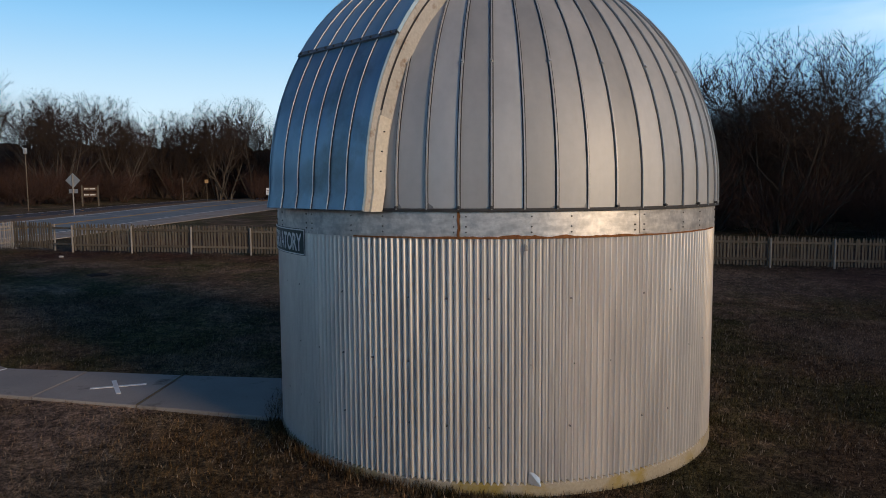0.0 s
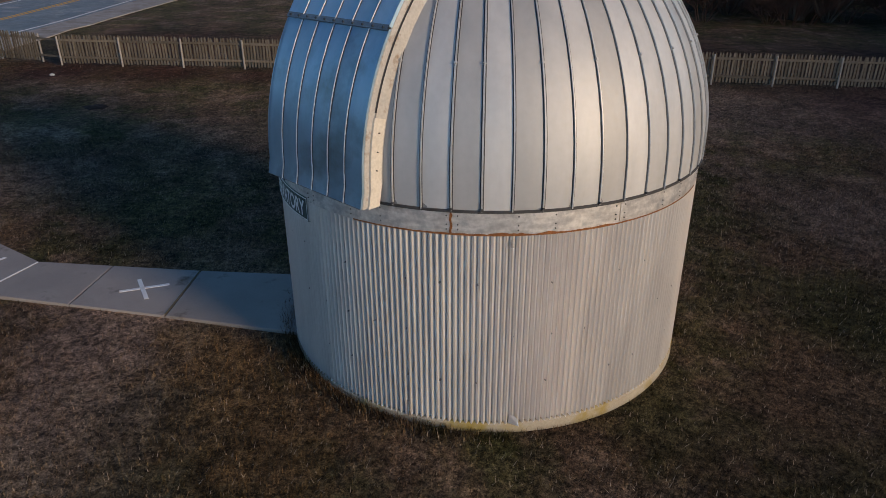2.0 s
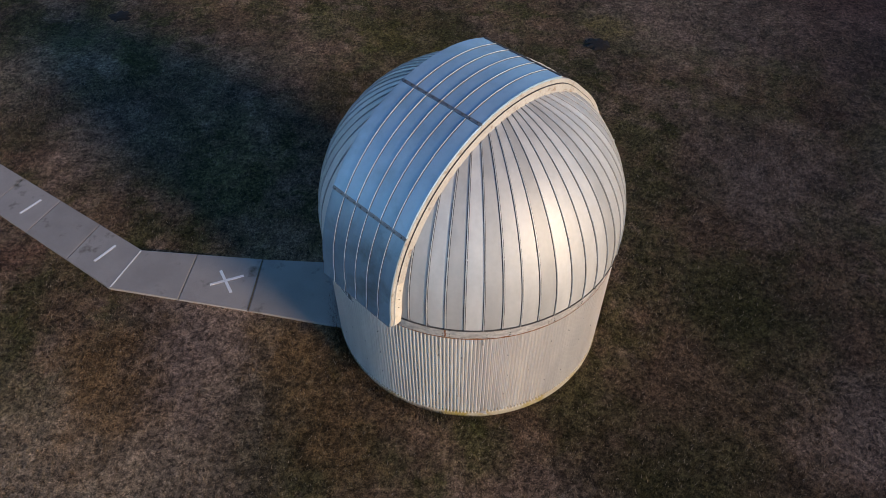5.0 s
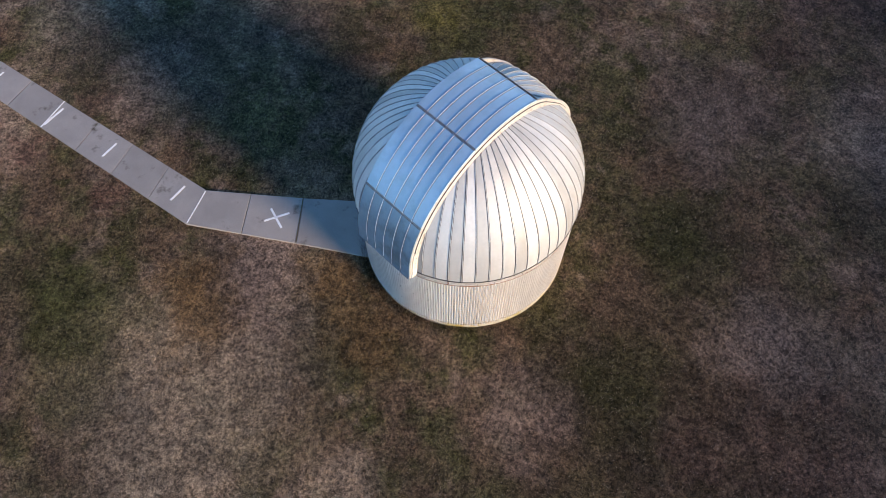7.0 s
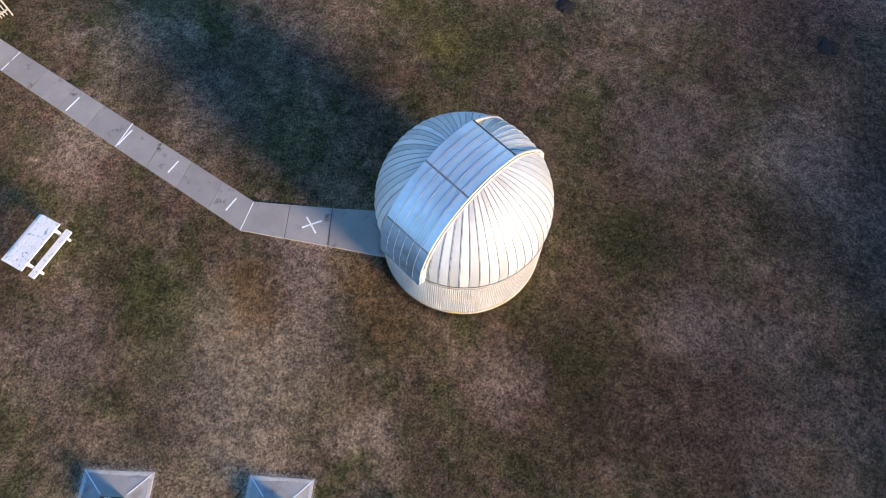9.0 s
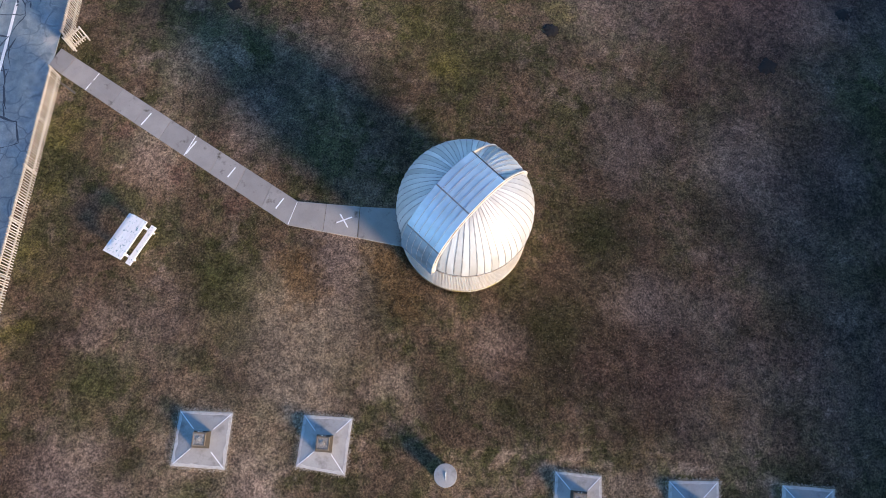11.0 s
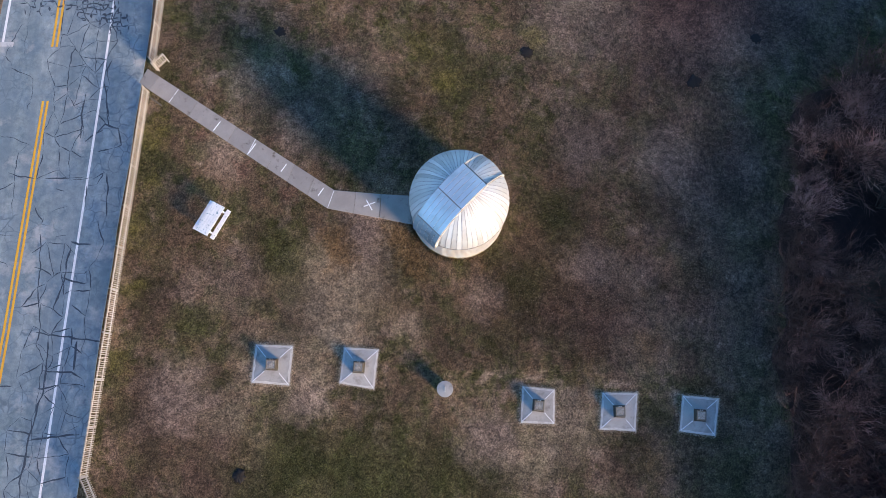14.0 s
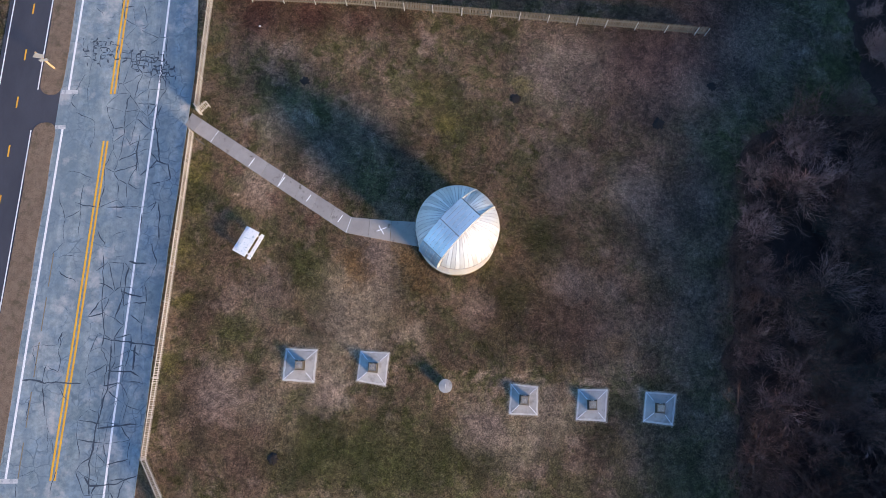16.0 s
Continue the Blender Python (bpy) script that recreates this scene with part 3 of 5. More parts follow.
part("edge_line", line(L, 0, 0.14, span(-6.6, 16.4)), M_WHITE_LINE, road)
part("edge_line", line(L, 0, 0.14, span(-80, -12)), M_WHITE_LINE, road)
for a, b in ((-80, -14.0), (-6.6, 15.45), (18.8, 140)):
    for off in (-0.13, 0.13):
        part("centre_line", line(C, off, 0.13, span(a, b)), M_YELLOW_LINE, road)
for a in (-6.5, -3.4, -0.3, 2.6, 5.5):
    part("worn_line", line(L, 0.75, 0.07, span(a, a + 2.2)), M_OLD_YELLOW, road)
for x0, x1, y in ((-26.4, -25.3, 18.95), (-26.6, -25.9, 16.42), (-28.4, -26.6, -6.6)):
    v, f = box(x0, y - 0.14, 0, x1, y + 0.14, 0.004)
    part("stop_bar", ([(a, b, c + gz(a, b) + 0.033) for a, b, c in v], f), M_FADED_LINE, road)


def crack(points, w, rng, wander=0.05):
    """A dark crack: a ragged ribbon that wanders along a line of points in plan and tapers."""
    line_pts = []
    for (x0, y0), (x1, y1) in zip(points, points[1:]):
        n = max(2, int(math.hypot(x1 - x0, y1 - y0) / 0.22))
        line_pts += [(x0 + (x1 - x0) * k / n, y0 + (y1 - y0) * k / n) for k in range(n)]
    line_pts.append(points[-1])
    rows, seed = [], rng.uniform(0, 90)
    for k, (x, y) in enumerate(line_pts):
        q, r = line_pts[max(0, k - 1)], line_pts[min(len(line_pts) - 1, k + 1)]
        d = Vector((r[0] - q[0], r[1] - q[1]))
        d = d.normalized() if d.length > 1e-6 else Vector((1, 0))
        off = wander * 2 * noise.noise((x * 1.3 + seed, y * 1.3, 0)) + wander * noise.noise((x * 4 + seed, y * 4, 5))
        half = 0.5 * w * max(0.2, 0.9 + 1.1 * noise.noise((x * 2.1, y * 2.1, seed)))
        if k in (0, len(line_pts) - 1):
            half *= 0.3
        px, py = x - d.y * off, y + d.x * off
        rows.append([(px - d.y * o, py + d.x * o, gz(px, py) + 0.0345) for o in (-half, half)])
    return sheet(rows)


MAIN_CRACKS = (
    ((-21.6, 2.0), (-21.6, -1.0), (-22.1, -3.4), (-22.3, -5.4), (-22.2, -7.5)), ((-22.3, 2.2), (-20.3, 1.8), (-18.8, 1.7)),
    ((-27.0, -0.4), (-25.6, -0.6), (-23.3, -0.7)), ((-21.7, 0.1), (-20.2, 0.0), (-19.6, -0.3)), ((-20.1, 1.7), (-20.1, 0.1)),
    ((-22.1, -3.5), (-19.5, -3.2)), ((-20.9, 7.1), (-19.8, 7.0)), ((-21.2, 5.1), (-19.9, 4.8)), ((-20.9, 6.9), (-21.1, 5.0), (-21.5, 3.3)),
    ((-22.6, -6.4), (-22.2, -6.9), (-20.5, -6.8), (-19.3, -6.3)), ((-20.2, -1.7), (-20.5, -3.0)), ((-21.3, 18.2), (-19.9, 18.0)))
SIDE_CRACKS = (
    ((-20.8, 16.0), (-21.0, 14.6), (-20.9, 13.2)), ((-20.1, 13.4), (-19.6, 14.0), (-18.8, 13.8), (-18.6, 12.8), (-19.9, 12.4)), ((-19.2, 11.1), (-19.1, 8.6)),
    ((-24.8, 11.1), (-23.3, 10.8)), ((-22.7, 10.8), (-20.5, 10.9)), ((-19.6, 18.0), (-19.9, 16.8), (-19.4, 14.4)), ((-22.6, 7.6), (-22.4, 4.3), (-22.1, 2.4)),
    ((-21.9, -0.8), (-20.8, -0.7), (-20.2, -1.7)))
crack_rng = random.Random(42)
cracks = [crack(c, 0.095, crack_rng) for c in MAIN_CRACKS] + [crack(c, 0.07, crack_rng) for c in SIDE_CRACKS]


def net(x0, x1, y0, y1, dx, dy, chance, w, skew=0.46):
    """A broken net of cracks: jittered knots, some of the links between neighbours."""
    nx, ny = int((x1 - x0) / dx), int((y1 - y0) / dy)
    knot = [[(x0 + dx * (i + crack_rng.uniform(-skew, skew)), y0 + dy * (j + crack_rng.uniform(-skew, skew))) for i in range(nx + 1)] for j in range(ny + 1)]
    for j in range(ny + 1):
        for i in range(nx + 1):
            for q in ((i + 1, j), (i, j + 1)):
                if q[0] <= nx and q[1] <= ny and crack_rng.random() < chance(*knot[j][i]):
                    cracks.append(crack((knot[j][i], knot[q[1]][q[0]]), w * crack_rng.uniform(0.4, 1.4), crack_rng, 0.075 * dx))


patchy = lambda x, y: max(0.0, 0.66 + 1.0 * noise.noise((x * 0.16, y * 0.13, 21)))
net(-22.9, -18.9, -12, 34, 0.85, 1.1, lambda x, y: patchy(x, y) if x < along(EDGE_X, y) - 0.6 else 0, 0.05)
net(-26.6, -23.4, -12, 34, 1.15, 1.4, lambda x, y: 0.6 * patchy(x, y) if x > L(y) + 0.2 else 0, 0.042)
for cx, cy, rx, ry in ((-23.9, 21.9, 1.25, 1.1), (-20.9, 21.3, 1.5, 0.9), (-19.5, 20.2, 0.8, 0.9)):
    net(cx - rx, cx + rx, cy - ry, cy + ry, 0.3, 0.27, lambda x, y: 1.1 - 0.75 * math.hypot((x - cx) / rx, (y - cy) / ry), 0.1, 0.38)
M_CRACK = plain("crack_tar", (0.03, 0.045, 0.065), (0.055, 0.075, 0.1), 3.0, 0.85, fine=40)
tagged(part("cracks", join(*cracks), M_CRACK, road, "dark tar-blue cracks"), kind="stuff")
bike = part("cycle_path", strip(lambda y: L(y) - 5.05, lambda y: L(y) - 1.95, 0.022, thick=0.05), M_BIKE)
tagged(bike, "smooth dark asphalt cycle path beside the road", "path", kind="structure")
link = part("cycle_path_link", strip(lambda y: L(y) - 2.1, lambda y: L(y) - 0.35, 0.026, [15.5, 16.0, 16.5, 17.0, 17.7, 18.4, 18.9, 19.4, 19.9], 0.04, 0.1), M_BIKE)
tagged(link, "dark asphalt link from cycle path to road", "path", kind="structure")


def rounded(y, end):
    """How far a verge draws in near its rounded end."""
    d = min(0.72, abs(y - end))
    return 0.72 - math.sqrt(max(0.0, 0.72 ** 2 - (0.72 - d) ** 2))


for a, b, end in ((-80, 16.75, 16.75), (18.75, 140, 18.75)):
    near_end = [end + (0.04, 0.1, 0.2, 0.35, 0.5, 0.72)[k] * (1 if b == 140 else -1) for k in range(6)]
    verge = part("verge", strip(lambda y: L(y) - 1.98 + rounded(y, end), lambda y: L(y) - 0.45 - 0.8 * rounded(y, end), 0.05, sorted(set(span(a, b) + near_end)), 0.05, 0.12), M_VERGE)
    tagged(verge, "rusty brown dead grass verge", "verge", kind="structure")
part("edge_line", line(L, -2.1, 0.08, span(19.1, 140)), M_WHITE_LINE, bike)
part("edge_line", line(L, -2.1, 0.08, span(-80, 16.2)), M_WHITE_LINE, bike)
part("edge_line", line(L, -4.75, 0.08, YS), M_WHITE_LINE, bike)
for k in range(-6, 14):
    y = 17.8 + 3.47 * k
    part("dash", line(L, -3.35, 0.1, [y, y + 0.8]), M_YELLOW_LINE, bike)


M_SHOULDER = plain("sandy_shoulder", (0.3, 0.27, 0.24), (0.42, 0.39, 0.36), 1.5, 0.95, fine=30, stain=(0.2, 0.17, 0.12), stain_scale=0.9)
tagged(part("shoulder", strip(lambda y: R(y) + 0.35, lambda y: along(EDGE_X, y) + 0.2, 0.04, span(27, 90), 0.04, 0.25), M_SHOULDER), "pale sandy road shoulder", "shoulder", kind="structure")


# ---- concrete walk from the road to the observatory ----
walkway = thing("walkway", pose(0, 0, 0), "grey concrete walk of square slabs with white marks", "walkway", kind="structure")


def slab(a, b, c, d):
    """Four corners in plan, in order; a thin slab with worn upper edges."""
    cx, cy = sum(p[0] for p in (a, b, c, d)) / 4, sum(p[1] for p in (a, b, c, d)) / 4
    pull = lambda p, k: (p[0] + (cx - p[0]) * k, p[1] + (cy - p[1]) * k)
    rows = []
    for k, z in ((0.012, -0.08), (0.012, 0.022), (0.03, 0.032)):
        rows.append([(*pull(p, k), gz(*p) + z) for p in (a, b, c, d)])
    v, f = sheet(rows, True)
    return v, f + [(8, 9, 10, 11)]


def mixp(p, q, k):
    return (p[0] + (q[0] - p[0]) * k, p[1] + (q[1] - p[1]) * k)


N_BEND, S_BEND = (-6.4, 10.12), (-6.76, 9.04)
N_END, S_END = (-16.68, 16.96), (-17.24, 16.14)
for k in range(9):
    part("slab", slab(mixp(N_BEND, N_END, k / 9), mixp(N_BEND, N_END, (k + 1) / 9), mixp(S_BEND, S_END, (k + 1) / 9), mixp(S_BEND, S_END, k / 9)), M_WALK, walkway)
part("slab", slab(N_END, (-17.42, 17.46), (-17.86, 16.6), S_END), M_WALK, walkway)
N_J, S_J = [(-1.6, 9.76), (-3.75, 9.88), (-5.17, 10.01), N_BEND], [(-1.5, 8.0), (-3.82, 8.47), (-5.28, 8.75), S_BEND]
for k in range(3):
    part("slab", slab(N_J[k], N_J[k + 1], S_J[k + 1], S_J[k]), M_WALK, walkway)


def stripe(p, q, w):
    d = (Vector((*q, 0)) - Vector((*p, 0))).normalized()
    s = Vector((-d.y, d.x, 0)) * w / 2
    pts = [Vector((*p, 0)) + s, Vector((*p, 0)) - s, Vector((*q, 0)) - s, Vector((*q, 0)) + s]
    return sheet([[(v.x, v.y, gz(v.x, v.y) + z) for v in pts] for z in (0.03, 0.037)], True)[0], sheet([[0] * 4, [0] * 4], True)[1] + [(4, 5, 6, 7)]


MARKS = (((-7.0, 10.24), (-7.31, 9.78), 0.06), ((-9.15, 11.66), (-9.45, 11.21), 0.06), ((-10.94, 12.89), (-11.34, 12.29), 0.065), ((-13.03, 14.23), (-13.41, 13.67), 0.06), ((-4.72, 9.15), (-4.07, 9.4), 0.06), ((-4.58, 9.54), (-4.24, 8.94), 0.06))
for p, q, w in MARKS:
    part("painted_mark", stripe(p, q, w), M_LETTER, walkway, "white painted mark")
for k, k0, k1 in ((4, 0.0, 0.98), (8, 0.02, 0.42), (8, 0.58, 0.97)):
    p, q = mixp(N_BEND, N_END, k / 9), mixp(S_BEND, S_END, k / 9)
    part("joint_strip", stripe(mixp(p, q, k0), mixp(p, q, k1), 0.04), M_JOINT, walkway)
part("joint_strip", stripe(mixp(N_BEND, S_BEND, 0.03), mixp(N_BEND, S_BEND, 0.97), 0.03), M_JOINT, walkway)
part("joint_strip", stripe(mixp(N_J[1], S_J[1], 0.03), mixp(N_J[1], S_J[1], 0.97), 0.022), M_GRASS, walkway, "dry grass in the joint")

# ---- observatory ----
OX, OY = 0.62, 8.77
RW, RB, RD, ZC = 2.576, 2.606, 2.635, 2.77       # wall, band and dome radius; height of the dome's centre
Z_BAND, Z_DOME = 2.35, 2.6
SLIT = 44.9                                    # the slit's rear end, degrees clockwise from +y
observatory = thing("observatory", pose(OX, OY, 0), "round corrugated steel observatory with a galvanized dome, shutter closed", "observatory")


def polar(r, az, z):
    """az: degrees from the -y side towards +x."""
    a = radians(az)
    return (r * math.sin(a), -r * math.cos(a), z)


def ring(profile, a0, a1, n, closed=False):
    """A surface swept round the axis from a profile of (r, z)."""
    angles = [a0 + (a1 - a0) * k / n for k in range(n if closed else n + 1)]
    return sheet([[polar(r, a, z) for a in angles] for r, z in profile], closed)


part("footing", ring([(2.50, 0.1), (2.6, 0.098), (2.615, 0.08), (2.62, -0.2)], 0, 360, 120, True), M_FOOTING, observatory, "stained concrete footing")
# corrugated sheets with laps
SEAMS = [-46.0, -21.4, 3.5, 27.8, 52.5, 77.0, 101.5, 126.0, 150.5, 175.0, 199.5, 224.0, 248.5, 273.0, 314.0]
WAVES = 262


def corrugated(a0, a1, lap):
    steps = max(8, int((a1 - a0) / 360 * WAVES * 14))
    rows = []
    for z in (0.085, 0.9, 1.7, 2.37):
        row = []
        for k in range(steps + 1):
            a = a0 + (a1 - a0) * k / steps
            row.append(polar(RW + 0.032 * (2 * abs(math.cos(radians(a) * WAVES / 2)) ** 0.75 - 1) + lap * (k / steps), a, z))
        rows.append(row)
    return sheet(rows)


for k in range(len(SEAMS) - 1):
    part("wall_sheet", corrugated(SEAMS[k], SEAMS[k + 1] + 0.9, 0.005), M_WALL, observatory, smooth=True)
screws = []
for z in (0.62, 1.2, 1.8):
    for k in range(43):
        a = 4.0 + 360 * k / 43 + 0.35 * math.sin(k * 7.7 + z * 5)
        screws.append(tube(polar(RW + 0.004, a, z), polar(RW + 0.028, a, z), 0.011, 0.008, 6))
tagged(part("screws", join(*screws), M_STRIP, observatory), "dark screw heads", kind="stuff")
# flashing band in lengths, rust under it
BAND = [-87.0, -48.5, -10.2, 27.5, 65.5, 103.0, 141.0, 179.0, 217.0, 255.0, 273.0]
for k in range(len(BAND) - 1):
    part("band_length", ring([(RB - 0.012, Z_BAND), (RB + 0.004, Z_BAND - 0.004), (RB + 0.004 + 0.002 * (k % 2), Z_BAND + 0.02), (RB + 0.004 + 0.002 * (k % 2), Z_DOME - 0.02), (RB - 0.02, Z_DOME + 0.01)], BAND[k] + 0.05, BAND[k + 1] - 0.05, 26), M_BAND, observatory, smooth=False)
rivets = []
for k in range(1, len(BAND)):
    rivets += [tube(polar(RB, BAND[k] + da, Z_BAND + dz), polar(RB + 0.014, BAND[k] + da, Z_BAND + dz), 0.009, 0.006, 6) for da in (-1.2, 1.2, 14, 22) for dz in (0.05, 0.1, 0.19)]
tagged(part("rivets", join(*rivets), M_SEAL, observatory), "dark rivets along the flashing", kind="stuff")
random.seed(4)
streak = [[], []]
for k in range(25):
    z = Z_BAND + 0.004 + 0.23 * k / 24
    wob, wid = 0.35 * noise.noise((z * 17, 3, 0)), 0.22 + 0.3 * abs(noise.noise((z * 23, 9, 0)))
    streak[0].append(polar(RB + 0.0105, -10.45 + wob - wid, z))
    streak[1].append(polar(RB + 0.0105, -10.45 + wob + wid, z))
part("rust_streak", sheet(streak), M_RUST, observatory, "rust streak at the seam")
rag = [[], []]
for k in range(121):
    a = -34 + 96 * k / 120
    d = 0.005 + (0.05 * abs(noise.noise((a * 0.23, 1.7, 0))) + 0.035 * max(0.0, noise.noise((a * 1.9, 4.1, 0)))) * max(0.1, 1 - abs(a - 4) / 32)
    rag[0].append(polar(RB + 0.0088, a, Z_BAND - 0.008))
    rag[1].append(polar(RB + 0.0078, a, Z_BAND + d))
part("rust_edge", sheet(rag), M_RUST, observatory, "rusty lower edge of the flashing")

# dome: gores and standing seams
U = Vector((math.sin(radians(SLIT)), math.cos(radians(SLIT)), 0))     # towards the rear end of the slit
V = Vector((math.cos(radians(SLIT)), -math.sin(radians(SLIT)), 0))    # across the slit
HALF, RS, OFF = 0.74, 2.71, 0.07
E_LOW, E_MID, E_REAR = 32.0, 72.8, 111.5      # seams, degrees up from the front horizon over the top


def dome_point(az, e, r=RD):
    """e: degrees above the dome's centre; below it the skirt hangs straight down."""
    if e < 0:
        return Vector(polar(r, az, ZC + e / 100.0))
    x, y, _ = polar(r * math.cos(radians(e)), az, 0)
    return Vector((x, y, ZC + r * math.sin(radians(e))))


def e_limit(az):
    """How far up a meridian the steel runs before it meets the slit."""
    x, y, _ = polar(1, az, 0)
    across, run = Vector((x, y, 0)).dot(V), Vector((x, y, 0)).dot(U)
    half = HALF + (OFF if across > 0 else -OFF)
    across = abs(across)
    if across * RD < half:
        if run < 0:
            return None
        return 180 - E_REAR - 1.0
    top = math.degrees(math.acos(half / (across * RD)))
    if run > 0:
        low = 180 - E_REAR - 1.0
        return max(low, top)
    return top


E0 = -100 * (ZC - Z_DOME) + 0.3
FIRST = -4.0


FRONT = -math.degrees(math.atan2(U.x, U.y))
GAP = (FRONT - math.degrees(math.asin((HALF - OFF) / RD)), FRONT + math.degrees(math.asin((HALF + OFF) / RD)))


def gore(a0, a1):
    if GAP[0] < a1 - 360 < GAP[1] or GAP[0] < a0 - 360 < GAP[1]:
        a0, a1 = a0 - 360, a1 - 360
    if GAP[0] < a1 < GAP[1]:
        a1 = GAP[0] - 0.01
    if GAP[0] < a0 < GAP[1]:
        a0 = GAP[1] + 0.01
    if a1 - a0 < 0.1:
        return None
    cols = []
    for k in range(5):
        a = a0 + (a1 - a0) * k / 4
        lim = e_limit(a)
        if lim is None:
            return None
        es = [E0, -10, 0] + [lim * j / 14 for j in range(1, 15)]
        cols.append([tuple(dome_point(a, e)) for e in es])
    return sheet([[col[j] for col in cols] for j in range(len(cols[0]))])


COUNT = 57
STEP = 360.0 / COUNT
for k in range(COUNT):
    a0 = FIRST + STEP * k
    g = gore(a0, a0 + STEP)
    if g:
        part("gore", g, M_GALV, observatory, smooth=True)
for k in range(COUNT):
    a = FIRST + STEP * k
    lim = e_limit(a)
    if lim is None:
        continue
    es = [E0, -8, 0] + [lim * j / 18 for j in range(1, 19)]
    wide = k % 2 == 0
    rows = []
    for e in es:
        p = dome_point(a, e)
        out = Vector((*polar(1, a, 0)[:2], 0)) if e < 0 else (p - Vector((0, 0, ZC))).normalized()
        side = Vector((math.cos(radians(a)), math.sin(radians(a)), 0))
        w = (0.009 if wide else 0.007) * (0.45 + 0.55 * math.cos(radians(max(e, 0))))
        rows.append([tuple(p - side * w - out * 0.004), tuple(p - side * w * 0.8 + out * 0.018), tuple(p + side * w * 0.8 + out * 0.018), tuple(p + side * w - out * 0.004)])
    rib = part("rib", sheet(rows), M_RIB, observatory)
    seal = []
    for sgn in (-1, 1):
        edge = []
        for e in es:
            p = dome_point(a, e)
            out = Vector((*polar(1, a, 0)[:2], 0)) if e < 0 else (p - Vector((0, 0, ZC))).normalized()
            side = Vector((math.cos(radians(a)), math.sin(radians(a)), 0)) * sgn
            k1 = 0.45 + 0.55 * math.cos(radians(max(e, 0)))
            edge.append([tuple(p + side * 0.007 * k1 + out * 0.003), tuple(p + side * (0.019 if wide else 0.016) * k1 + out * 0.0025)])
        seal.append(sheet(edge))
    part("seam_line", join(*seal), M_SEAL, rib, "dark line along the seam")
    if wide:
        for e in (E0 + 2.0, 26.0):
            if e < lim:
                p = dome_point(a, e)
                out = Vector((*polar(1, a, 0)[:2], 0)) if e < 0 else (p - Vector((0, 0, ZC))).normalized()
                part("bolt", tube(p, p + out * 0.032, 0.017, 0.013, 6), M_SEAL if e < 0 else M_RIB, rib)
stain_rng = random.Random(77)
stains = []
for k in range(COUNT):
    a = FIRST + STEP * k
    if e_limit(a) is None or stain_rng.random() < 0.45:
        continue
    w, h = stain_rng.uniform(0.35, 1.0), stain_rng.uniform(2.0, 6.0)
    side = stain_rng.choice((-1, 1))
    stains.append(sheet([[tuple(dome_point(a + side * (0.35 + w * q), E0 + 0.5 + h * z * (1 - 0.6 * q), RD + 0.003)) for q in (0, 0.5, 1)] for z in (0, 0.6, 1)]))
tagged(part("run_off_stains", join(*stains), M_STRIP, observatory), "small dark dirt stains at the feet of the seams", kind="stuff")
# ring coloured dark for the shaded gap below the dome, besides dirt
part("drip_ring", ring([(RD - 0.05, Z_DOME - 0.012), (RD + 0.012, Z_DOME - 0.014), (RD + 0.014, Z_DOME + 0.012), (RD - 0.01, Z_DOME + 0.016)], 0, 360, 120, True), M_SEAL, observatory, "dark dirty edge and shaded gap under the dome")


def slit_point(across, e, r=RS):
    """A point over the slit: flat across it, curved along it; e runs from the front horizon over the top."""
    if e < 0:
        run, h = -r + 0.002 * e, e / 100.0
    else:
        run, h = -r * math.cos(radians(e)), r * math.sin(radians(e))
    return tuple(U * run + V * (across + OFF) + Vector((0, 0, ZC + h)))


def shutter(name, e0, e1, r, w, label, mat=None):
    """A curved shutter of six sheets with standing seams between them and a folded edge."""
    top = part(name, sheet([[slit_point(a, e, r - 0.05), slit_point(a, e, r)][::1] for a, e in ((-w, e0), (w, e0))]), mat or M_SHUT, observatory, label)
    n = max(4, int((e1 - e0) / 4))
    es = [e0 + (e1 - e0) * j / n for j in range(n + 1)]
    if e0 < 0:
        es = [e0, 0] + [e1 * j / n for j in range(1, n + 1)]
    for k in range(6):
        a0, a1 = -w + 2 * w * k / 6, -w + 2 * w * (k + 1) / 6
        part("shutter_sheet", sheet([[slit_point(a0, e, r), slit_point((a0 + a1) / 2, e, r + 0.002), slit_point(a1, e, r)] for e in es]), mat or M_SHUT, top, smooth=True)
    for k in range(1, 6):
        a = -w + 2 * w * k / 6
        part("seam_line", sheet([[slit_point(a + 0.004, e, r + 0.0045), slit_point(a + 0.016, e, r + 0.0045)] for e in es]), M_SEAL, top, "dark line along the seam")
        part("seam", sheet([[slit_point(a - 0.006, e, r - 0.003), slit_point(a - 0.004, e, r + 0.012), slit_point(a + 0.004, e, r + 0.012), slit_point(a + 0.006, e, r - 0.003)] for e in es]), M_BRIGHT_SEAM, top)
    for a in (-w, w):
        s = 1 if a > 0 else -1
        part("edge", sheet([[slit_point(a - s * 0.012, e, r + 0.006), slit_point(a + s * 0.006, e, r + 0.006), slit_point(a + s * 0.006, e, r - 0.05)] for e in es]), mat or M_SHUT, top)
    for e in (e0, e1):
        part("end_lip", sheet([[slit_point(a, e - 0.35, r + 0.004), slit_point(a, e - 0.3, r + 0.009), slit_point(a, e + 0.3, r + 0.009), slit_point(a, e + 0.35, r + 0.004)] for a in np.linspace(-w, w, 8)]), M_STRIP, top, "dark dirty end lip")
    return top


E_FRONT = -100 * (ZC - 2.6)
W = 0.785
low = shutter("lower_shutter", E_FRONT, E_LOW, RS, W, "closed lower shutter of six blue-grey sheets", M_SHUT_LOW)
